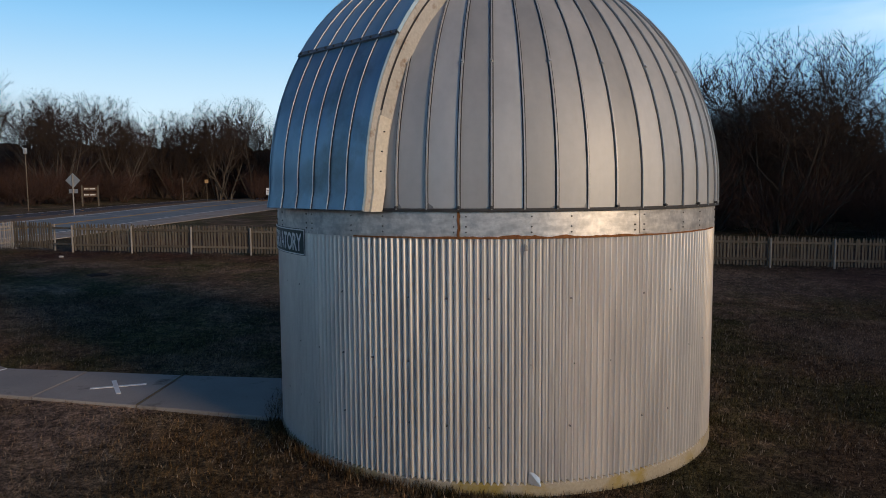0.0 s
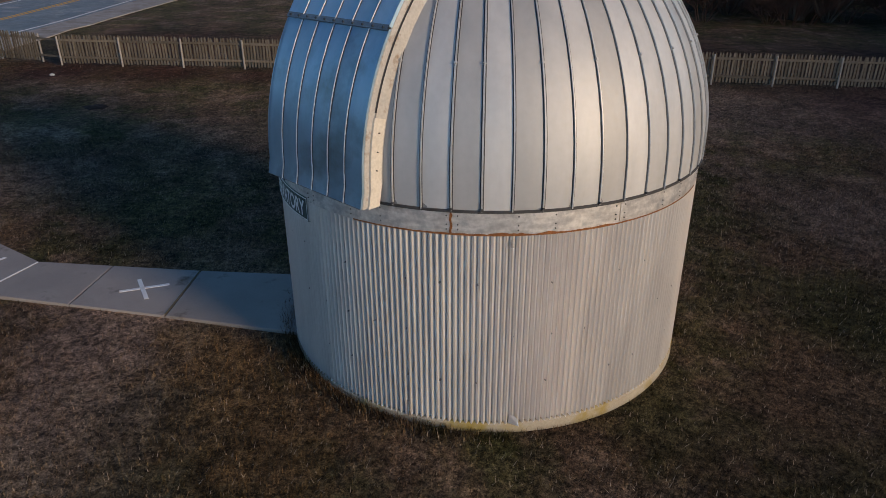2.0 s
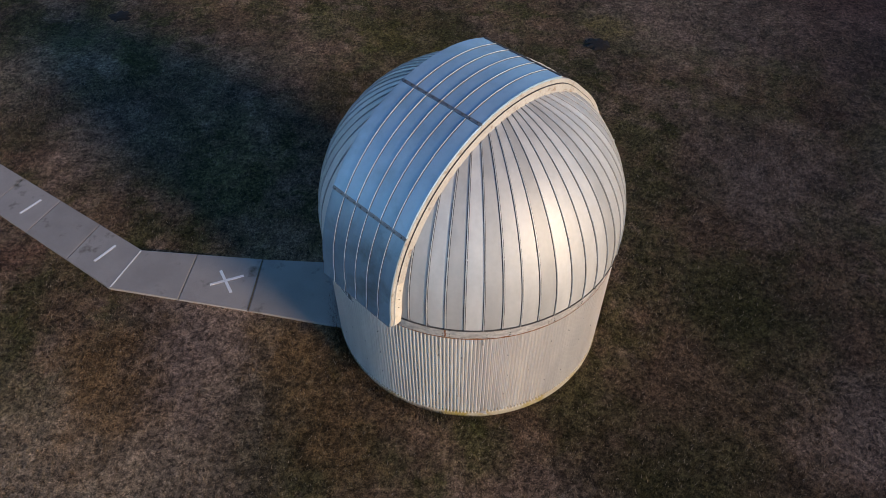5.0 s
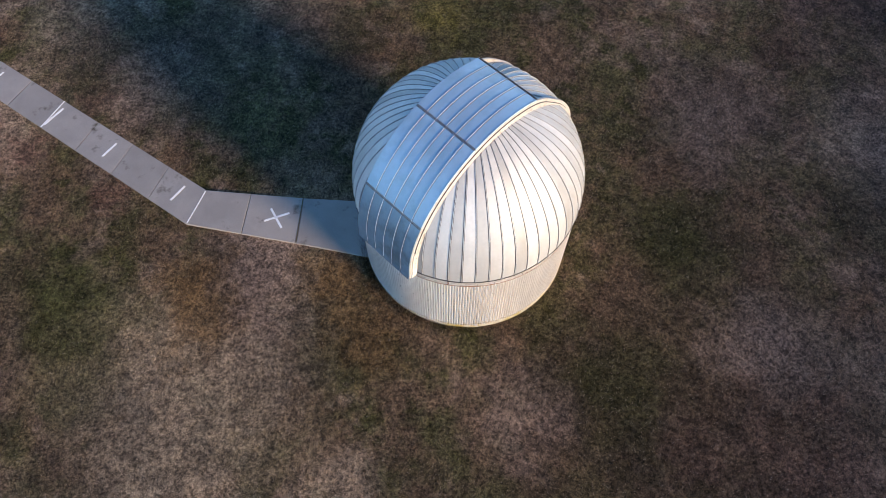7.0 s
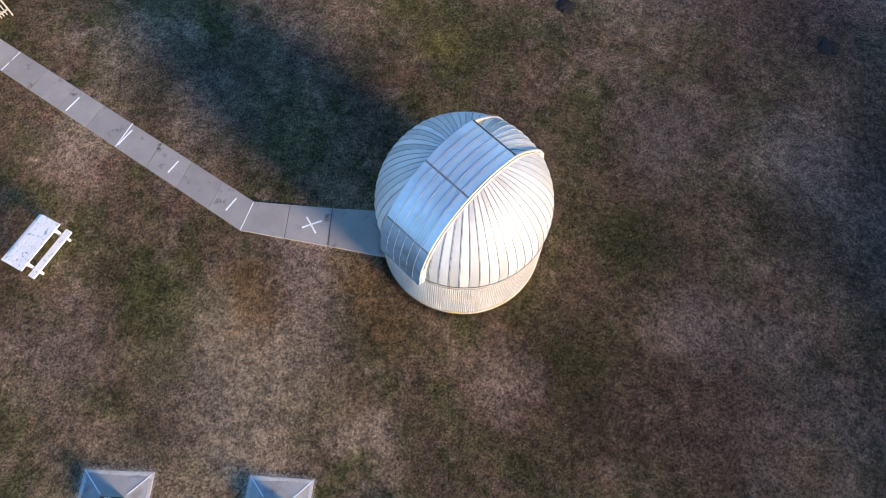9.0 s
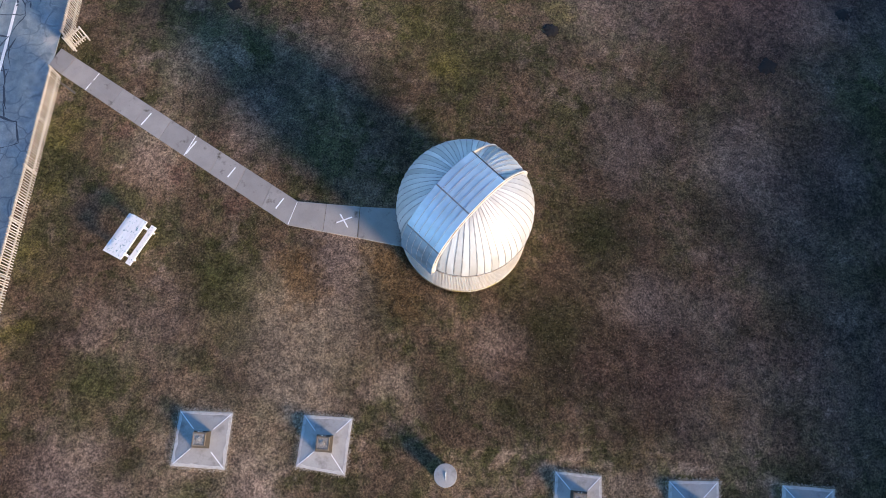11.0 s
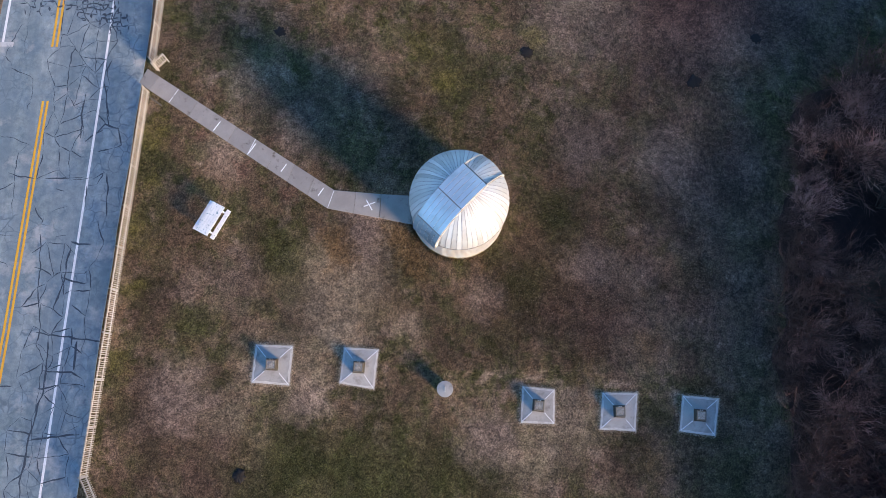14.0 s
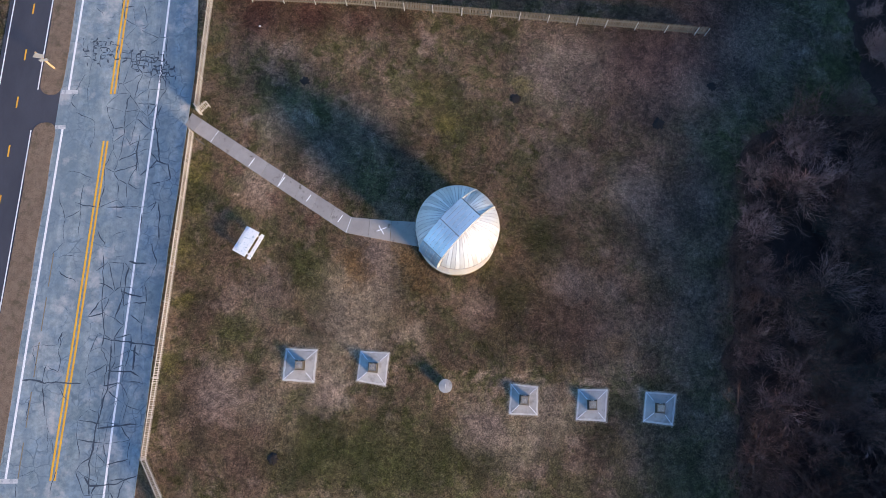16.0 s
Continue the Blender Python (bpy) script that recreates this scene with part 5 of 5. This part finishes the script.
def limbs(rng, p, d, length, r, depth, out, gnarl, fork, minimum, hull=None):
    """Grow one limb as short bent pieces, and its forks; each piece is (p0, p1, r0, r1). The last level is single twigs."""
    if hull and not inside(p, hull):
        return
    if depth == 0:
        d = (d + Vector((0, 0, 0.18))).normalized()
        reach = length * (0.75 if hull else 1.0)
        while hull and reach > 0.15 * length and not inside(p + d * reach, hull):
            reach *= 0.6
        out.append((p, p + d * reach, -max(r, minimum), 0.0))
        return
    n = 4 if depth > 1 else 3
    step = length / n
    for k in range(n):
        d = (d + Vector((rng.gauss(0, gnarl), rng.gauss(0, gnarl), rng.gauss(0, gnarl) + 0.1))).normalized()
        q = p + d * step
        if hull and not inside(q, hull):
            return
        r1 = max(minimum, r * (1 - 0.62 / n))
        out.append((p, q, r, r1))
        if k > 0 or depth < 3:
            for _ in range((fork if rng.random() < 0.8 else fork - 1) + (1 if hull and depth == 1 else 0)):
                side = Vector((rng.gauss(0, 1), rng.gauss(0, 1), rng.gauss(0, 0.55)))
                side = (side - side.dot(d) * d).normalized()
                limbs(rng, q, (d * 0.75 + side * rng.uniform(0.5, 0.85)).normalized(), length * rng.uniform(0.5, 0.72), max(minimum, r1 * rng.uniform(0.45, 0.65)), depth - 1, out, gnarl * 1.15, fork, minimum, hull)
        p, r = q, r1


def twigs(pieces):
    """The finest twigs as slim crossed blades."""
    p0, p1 = np.array([tuple(a[0]) for a in pieces]), np.array([tuple(a[1]) for a in pieces])
    r = -np.array([[a[2]] for a in pieces])
    w = p1 - p0
    w /= np.linalg.norm(w, axis=1, keepdims=True) + 1e-9
    a = np.cross(w, np.array([[0.31, 0.87, 0.38]]))
    a /= np.linalg.norm(a, axis=1, keepdims=True) + 1e-9
    b = np.cross(w, a)
    v = np.stack([p0 - a * r, p0 + a * r, p1, p0 - b * r, p0 + b * r, p1], 1)
    return v.reshape(-1, 3), np.arange(len(v) * 6).reshape(-1, 3)


def bundle(pieces, sides):
    """Tubes for the limbs and blades for the twigs, all in triangles."""
    v, f = tubes([a for a in pieces if a[2] > 0], sides)
    f = np.concatenate([f[:, (0, 1, 2)], f[:, (0, 2, 3)]])
    fine = [a for a in pieces if a[2] < 0]
    if fine:
        v2, f2 = twigs(fine)
        v, f = np.concatenate([v, v2]), np.concatenate([f, f2 + len(v)])
    return v, f


def tubes(pieces, sides):
    """All pieces as one open tube mesh, in arrays."""
    n = len(pieces)
    p0, p1 = np.array([tuple(a[0]) for a in pieces]), np.array([tuple(a[1]) for a in pieces])
    r = np.array([(a[2], a[3]) for a in pieces])
    w = p1 - p0
    w /= np.linalg.norm(w, axis=1, keepdims=True) + 1e-9
    h = np.where(np.abs(w[:, 2:]) < 0.8, np.array([[0, 0, 1.0]]), np.array([[1.0, 0, 0]]))
    a = np.cross(w, h)
    a /= np.linalg.norm(a, axis=1, keepdims=True)
    b = np.cross(w, a)
    v = np.zeros((n, 2, sides, 3))
    for k in range(sides):
        c, s = math.cos(2 * math.pi * k / sides), math.sin(2 * math.pi * k / sides)
        ring_dir = c * a + s * b
        v[:, 0, k] = p0 + ring_dir * r[:, :1]
        v[:, 1, k] = p1 + ring_dir * r[:, 1:]
    base = (np.arange(n) * 2 * sides)[:, None]
    f = np.concatenate([np.stack([base[:, 0] + k, base[:, 0] + (k + 1) % sides, base[:, 0] + sides + (k + 1) % sides, base[:, 0] + sides + k], 1) for k in range(sides)])
    return v.reshape(-1, 3), f


def array_mesh(name, v, f, mat):
    me = bpy.data.meshes.new(name)
    me.vertices.add(len(v))
    me.vertices.foreach_set("co", np.asarray(v, dtype=np.float32).ravel())
    k = f.shape[1]
    me.loops.add(f.size)
    me.loops.foreach_set("vertex_index", f.astype(np.int32).ravel())
    me.polygons.add(len(f))
    me.polygons.foreach_set("loop_start", np.arange(0, f.size, k, dtype=np.int32))
    me.update(calc_edges=True)
    me.materials.append(mat)
    return me


def tree_meshes(seed, height, stems, lean, depth=4, fine=0.009, fork=2, wide=0.0):
    rng = random.Random(seed)
    wood, hull = [], (wide * height, 0.56 * height, 0.44 * height) if wide else None
    for k in range(stems):
        a = 2 * math.pi * (k + rng.random() * 0.5) / stems
        d = Vector((lean * math.cos(a), lean * math.sin(a), 1)).normalized()
        limbs(rng, Vector((0.15 * math.cos(a), 0.15 * math.sin(a), -0.1)), d, height * rng.uniform(0.45, 0.58), height * (0.0095 if wide else 0.014) * rng.uniform(0.8, 1.2), depth, wood, 0.075, fork, fine, hull)
    thick, thin = [w for w in wood if w[2] > 0.03], [w for w in wood if w[2] <= 0.03]
    return array_mesh("trunk", *tubes(thick, 5), M_BARK), array_mesh("crown", *bundle(thin, 3), M_TWIG)


# three detailed trees, and four simpler ones for the far wood
KINDS = [tree_meshes(s, h, n, l) for s, h, n, l in ((1, 9.0, 4, 0.35), (2, 9.5, 3, 0.3), (3, 8.0, 4, 0.5))]
KINDS.append(tree_meshes(23, 9.0, 10, 0.65, 4, 0.0068, 2, 0.5))
KINDS += [tree_meshes(s, h, n, l, 3, 0.009, 3, w) for s, h, n, l, w in ((14, 10.0, 5, 0.5, 0.36), (15, 9.0, 6, 0.65, 0.42), (16, 10.0, 5, 0.4, 0.34), (17, 8.5, 6, 0.7, 0.45))]


def tree(kind, x, y, size, turn, label="bare grey-brown deciduous tree with fine twigs"):
    t = thing("tree", pose(x, y, gz(x, y), 0, 0, turn) @ Matrix.Diagonal((size, size, size, 1)), label, "tree", "bare trees")
    trunk, crown = KINDS[kind]
    part("trunk", trunk, M_BARK, t)
    part("crown", crown, M_TWIG, t)


tree(3, 20.6, 42.5, 1.42, 20, "large bare multi-stemmed tree with pale limbs")
tree(3, 24.5, 46.5, 1.2, 140)
tree(1, 17.3, 46.0, 0.85, 250)
tree(3, 17.4, 44.5, 1.0, 200)
tree(3, 22.0, 41.6, 0.85, 300)
tree(3, -43.0, 79.0, 1.5, 70, "broad bare multi-stemmed tree beyond the road")
tree(2, -41.5, 57.0, 0.74, 30)
tree(1, -50.5, 73.0, 1.3, 200)
rng = random.Random(21)
for k in range(26):                                     # wood beyond the bend of the road
    tree(rng.randrange(4, 8), -46 + 2.0 * k + rng.uniform(-1.5, 1.5), 106 + rng.uniform(-7, 12), rng.uniform(1.35, 1.65), rng.uniform(0, 360))
for k in range(14):                                     # wood behind the far fence
    tree(rng.randrange(4, 8), 14 + 2.4 * k + rng.uniform(-1, 1), 52 + rng.uniform(-4, 6), rng.uniform(0.95, 1.2), rng.uniform(0, 360))
for k in range(12):
    tree(rng.randrange(4, 8), -66 + 2.3 * k + rng.uniform(-1, 1), 92 + rng.uniform(-5, 6), rng.uniform(0.8, 1.0) + (0.4 if k > 6 else 0), rng.uniform(0, 360))
for k in range(13):                                     # taller stems standing in the thicket
    tree(rng.choice((0, 2)), 21.5 + rng.uniform(0, 11), -20 + 2.4 * k + rng.uniform(-1, 1), rng.uniform(0.38, 0.52), rng.uniform(0, 360), "small bare reddish-brown tree in the thicket")


# ---- thickets: countless bare stems ----
def shrub(seed, height, stems):
    rng = random.Random(seed)
    out = []
    for k in range(stems):
        a, l = rng.uniform(0, 2 * math.pi), rng.uniform(0.1, 0.9)
        limbs(rng, Vector((0.2 * math.cos(a), 0.2 * math.sin(a), 0)), Vector((l * math.cos(a), l * math.sin(a), 1)).normalized(), height * rng.uniform(0.5, 0.8), 0.018, 2, out, 0.16, 2, 0.009)
    return bundle(out, 3)


def bush(seed):
    """A low fountain of bare stems that fan out all round."""
    rng = random.Random(seed)
    out = []
    for k in range(17):
        a, l = rng.uniform(0, 2 * math.pi), rng.uniform(0.2, 2.2)
        limbs(rng, Vector((0.12 * math.cos(a), 0.12 * math.sin(a), 0.3)), Vector((l * math.cos(a), l * math.sin(a), 1)).normalized(), rng.uniform(1.1, 1.9), 0.026, 2, out, 0.12, 2, 0.012)
    return bundle(out, 3)


SHRUBS = [shrub(31 + k, 2.2 + 0.3 * k, 9) for k in range(4)] + [bush(51 + k) for k in range(3)]


def thicket(name, spots, mat, label, kinds=(0, 1, 2, 3)):
    vs, fs, at = [], [], 0
    rng = random.Random(len(spots))
    for x, y, size in spots:
        v, f = SHRUBS[rng.choice(kinds)]
        a = rng.uniform(0, 2 * math.pi)
        c, s = math.cos(a) * size, math.sin(a) * size
        w = np.stack([x + c * v[:, 0] - s * v[:, 1], y + s * v[:, 0] + c * v[:, 1], gz(x, y) - 0.05 + size * v[:, 2]], 1)
        vs.append(w)
        fs.append(f + at)
        at += len(v)
    ob = new(name, array_mesh(name, np.concatenate(vs), np.concatenate(fs), mat))
    return tagged(ob, label, "thicket", kind="stuff")


def edge_x(y):
    """Where the thicket beside the lawn begins."""
    return float(np.interp(y, (-20, -8, -2.4, 0.4, 3.6, 8.3, 10.8, 13.4, 15.8, 16.9, 17.5), (17.6, 17.8, 18.2, 17.4, 18.5, 18.4, 20.0, 19.6, 20.6, 23.6, 25.0)))


rng = random.Random(8)
near = []
for k in range(170):
    y = rng.uniform(-22, 17)
    near.append((edge_x(y) + 0.3 + 19 * rng.random() ** 1.3, y, rng.uniform(0.75, 1.3)))
for y in np.linspace(-14, 16.4, 46):
    near.append((edge_x(y) + rng.uniform(0.1, 1.3), float(y), rng.uniform(0.3, 0.6)))
thicket("thicket", near, M_BRAMBLE, "dense leafless reddish-brown thicket beside the lawn")
fans = [(23.6, 12.0, 1.25), (26.5, 10.5, 0.9), (28.8, 6.5, 0.8), (24.8, 5.2, 1.1), (22.6, -0.6, 1.0), (20.8, -2.6, 0.9), (29.0, 5.2, 0.9), (23.5, 14.5, 0.8), (20.5, 8.8, 0.8), (26.5, -3.5, 0.9)]
fans += [(edge_x(y) + 0.8 + 10 * rng.random(), y, rng.uniform(0.45, 0.85)) for y in np.linspace(-13, 16, 56)]
fans += [(rng.uniform(29.6, 35), rng.uniform(18, 29), rng.uniform(0.5, 0.8)) for k in range(20)]
thicket("thicket", fans, M_FAN, "bare pinkish-brown bushes fanning out in the thicket", (4, 5, 6))
back = [(rng.uniform(9, 48), 40 + 14 * rng.random() ** 1.3, rng.uniform(0.9, 1.7)) for k in range(60)]
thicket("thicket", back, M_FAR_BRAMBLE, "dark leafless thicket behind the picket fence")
far = []
for k in range(60):
    y = rng.uniform(62, 100)
    far.append((float(np.interp(y, (62, 80, 100), (-40, -37, -33))) - 1 - 22 * rng.random(), y, rng.uniform(1.0, 1.7)))
far += [(rng.uniform(-34, 12), rng.uniform(100, 116), rng.uniform(1.2, 2.0)) for k in range(36)]
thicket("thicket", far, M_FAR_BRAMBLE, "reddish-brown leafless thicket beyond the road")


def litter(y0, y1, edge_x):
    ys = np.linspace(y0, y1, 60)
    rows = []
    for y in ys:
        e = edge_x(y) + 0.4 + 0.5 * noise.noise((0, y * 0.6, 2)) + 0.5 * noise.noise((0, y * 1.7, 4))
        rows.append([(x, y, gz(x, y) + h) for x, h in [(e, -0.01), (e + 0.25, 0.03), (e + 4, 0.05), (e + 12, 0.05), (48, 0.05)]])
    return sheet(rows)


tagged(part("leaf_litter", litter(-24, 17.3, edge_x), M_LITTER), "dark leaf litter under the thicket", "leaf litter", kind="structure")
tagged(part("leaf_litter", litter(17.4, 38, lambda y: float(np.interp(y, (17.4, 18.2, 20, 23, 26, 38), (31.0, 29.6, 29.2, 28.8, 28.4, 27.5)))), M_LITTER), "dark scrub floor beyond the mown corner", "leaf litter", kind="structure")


def far_wood_screen():
    """The wood's depth behind the front trees: one sheet, coloured dark for the dimness among stems."""
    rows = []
    # added unseen: west and south cut low sky light, east shades the lawn
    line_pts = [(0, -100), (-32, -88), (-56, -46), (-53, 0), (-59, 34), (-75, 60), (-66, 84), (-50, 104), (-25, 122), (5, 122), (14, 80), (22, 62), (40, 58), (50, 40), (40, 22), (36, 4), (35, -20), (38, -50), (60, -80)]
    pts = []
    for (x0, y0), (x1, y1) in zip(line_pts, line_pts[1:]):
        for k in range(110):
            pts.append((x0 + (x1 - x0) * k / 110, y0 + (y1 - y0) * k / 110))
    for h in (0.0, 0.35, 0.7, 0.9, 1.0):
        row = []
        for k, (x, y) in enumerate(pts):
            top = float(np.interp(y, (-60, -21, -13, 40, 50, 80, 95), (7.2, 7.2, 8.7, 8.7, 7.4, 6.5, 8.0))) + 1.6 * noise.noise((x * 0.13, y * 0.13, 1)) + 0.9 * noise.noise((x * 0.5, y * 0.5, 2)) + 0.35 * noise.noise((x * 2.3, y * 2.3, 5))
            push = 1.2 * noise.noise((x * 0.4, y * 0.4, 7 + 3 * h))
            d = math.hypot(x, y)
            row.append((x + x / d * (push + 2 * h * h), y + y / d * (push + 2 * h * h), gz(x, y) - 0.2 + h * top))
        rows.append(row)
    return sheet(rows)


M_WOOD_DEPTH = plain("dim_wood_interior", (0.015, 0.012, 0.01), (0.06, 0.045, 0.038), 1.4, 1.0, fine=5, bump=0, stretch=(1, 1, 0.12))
tagged(part("far_wood_screen", far_wood_screen(), M_WOOD_DEPTH), "dark sheet for the far leafless wood, lengthened unseen to block light", "wood", kind="stuff")


# ---- dry grass blades over the lawn ----
def grass(count):
    g = np.random.default_rng(5)
    close = g.uniform(0, 1, count) < 0.45                  # thicker round the observatory
    x = np.where(close, g.uniform(-11, 11, count), g.uniform(-17, 18, count))
    y = np.where(close, g.uniform(0, 17, count), g.uniform(-7, 26, count))
    near_wall = np.hypot(x - OX, y - OY)
    keep = (near_wall > 2.66) & (x > np.interp(y, (-6, 16, 26), (-18.2, -16.6, -16.3)))
    for c in PADS:
        cx, cy = sum(p[0] for p in c) / 4, sum(p[1] for p in c) / 4
        keep &= (np.abs(x - cx) > 1.02) | (np.abs(y - cy) > 1.02)
    t = np.clip((x + 17.5) / 11.0, 0, 1)
    keep &= ~((x < -6.4) & (np.abs(y - (16.7 - 7.1 * t)) < 0.75)) & ~((x >= -6.6) & (x < -1.6) & (y < 10.15 - 0.06 * (x + 6.3)) & (y > 9.0 - 0.2 * (x + 6.7)))
    x, y = x[keep], y[keep]
    n = len(x)
    a, lean = np.where(g.uniform(0, 1, n) < 0.45, g.normal(0.9, 0.5, n), g.uniform(0, 2 * np.pi, n)), g.uniform(0.4, 2.0, n)
    h, w = g.uniform(0.015, 0.045, n), g.uniform(0.003, 0.0065, n)
    k = np.clip((y - 12.0) / 12.0, 0, 1)
    z = SLOPE_X * x + SLOPE_Y * y + 0.14 * k * k * (3 - 2 * k) - 0.015
    v = np.zeros((n, 3, 3))
    v[:, 0] = np.stack([x - w * np.sin(a), y + w * np.cos(a), z], 1)
    v[:, 1] = np.stack([x + w * np.sin(a), y - w * np.cos(a), z], 1)
    v[:, 2] = np.stack([x + h * lean * np.cos(a), y + h * lean * np.sin(a), z + 0.015 + h], 1)
    return v.reshape(-1, 3), np.arange(3 * n).reshape(-1, 3)


v, f = grass(560000)
tagged(new("grass", array_mesh("grass", v, f, M_BLADE)), "short dry brown and olive grass blades", "grass", kind="stuff")


def tufts(count):
    """Longer dead grass along the foot of the wall, thinner where the footing shows."""
    g = np.random.default_rng(9)
    az = g.uniform(-180, 180, count)
    az = az[~((az > 5) & (az < 75) & (g.uniform(0, 1, count) < 0.75))]
    n = len(az)
    r = RW + 0.06 + np.abs(g.normal(0, 0.09, n))
    x, y = OX + r * np.sin(np.radians(az)), OY - r * np.cos(np.radians(az))
    a, lean = g.uniform(0, 2 * np.pi, n), g.uniform(0.1, 0.8, n)
    h, w = np.where(np.abs(az + 60) < 50, 1.5, 1.0) * g.uniform(0.03, 0.09, n), g.uniform(0.004, 0.007, n)
    z = SLOPE_X * x + SLOPE_Y * y - 0.02
    v = np.zeros((n, 3, 3))
    v[:, 0] = np.stack([x - w * np.sin(a), y + w * np.cos(a), z], 1)
    v[:, 1] = np.stack([x + w * np.sin(a), y - w * np.cos(a), z], 1)
    v[:, 2] = np.stack([x + h * lean * np.cos(a), y + h * lean * np.sin(a), z + h], 1)
    return v.reshape(-1, 3), np.arange(3 * n).reshape(-1, 3)


v, f = tufts(9000)
tagged(new("grass", array_mesh("tufts", v, f, M_BLADE)), "longer dead grass along the wall's foot", "grass", kind="stuff")


def fringe():
    """Pale dead grass that creeps over the edges of the pads."""
    g = np.random.default_rng(12)
    edges = [(c[k], c[(k + 1) % 4]) for c in PADS for k in range(4)]
    out = []
    for p, q in edges:
        n = int(300 * math.hypot(q[0] - p[0], q[1] - p[1]))
        t = g.uniform(0, 1, n)
        off = g.normal(0, 0.055, (n, 2))
        x, y = p[0] + (q[0] - p[0]) * t + off[:, 0], p[1] + (q[1] - p[1]) * t + off[:, 1]
        a, lean, h, w = g.uniform(0, 2 * np.pi, n), g.uniform(0.6, 2.0, n), g.uniform(0.02, 0.06, n), g.uniform(0.004, 0.008, n)
        k = np.clip((y - 12.0) / 12.0, 0, 1)
        z = SLOPE_X * x + SLOPE_Y * y + 0.14 * k * k * (3 - 2 * k) + 0.015
        out.append(np.stack([np.stack([x - w * np.sin(a), y + w * np.cos(a), z], 1), np.stack([x + w * np.sin(a), y - w * np.cos(a), z], 1), np.stack([x + h * lean * np.cos(a), y + h * lean * np.sin(a), z + h], 1)], 1))
    v = np.concatenate(out).reshape(-1, 3)
    return v, np.arange(len(v)).reshape(-1, 3)


v, f = fringe()
tagged(new("grass", array_mesh("fringe", v, f, M_STRAW)), "pale dead grass along the pads' edges", "grass", kind="stuff")
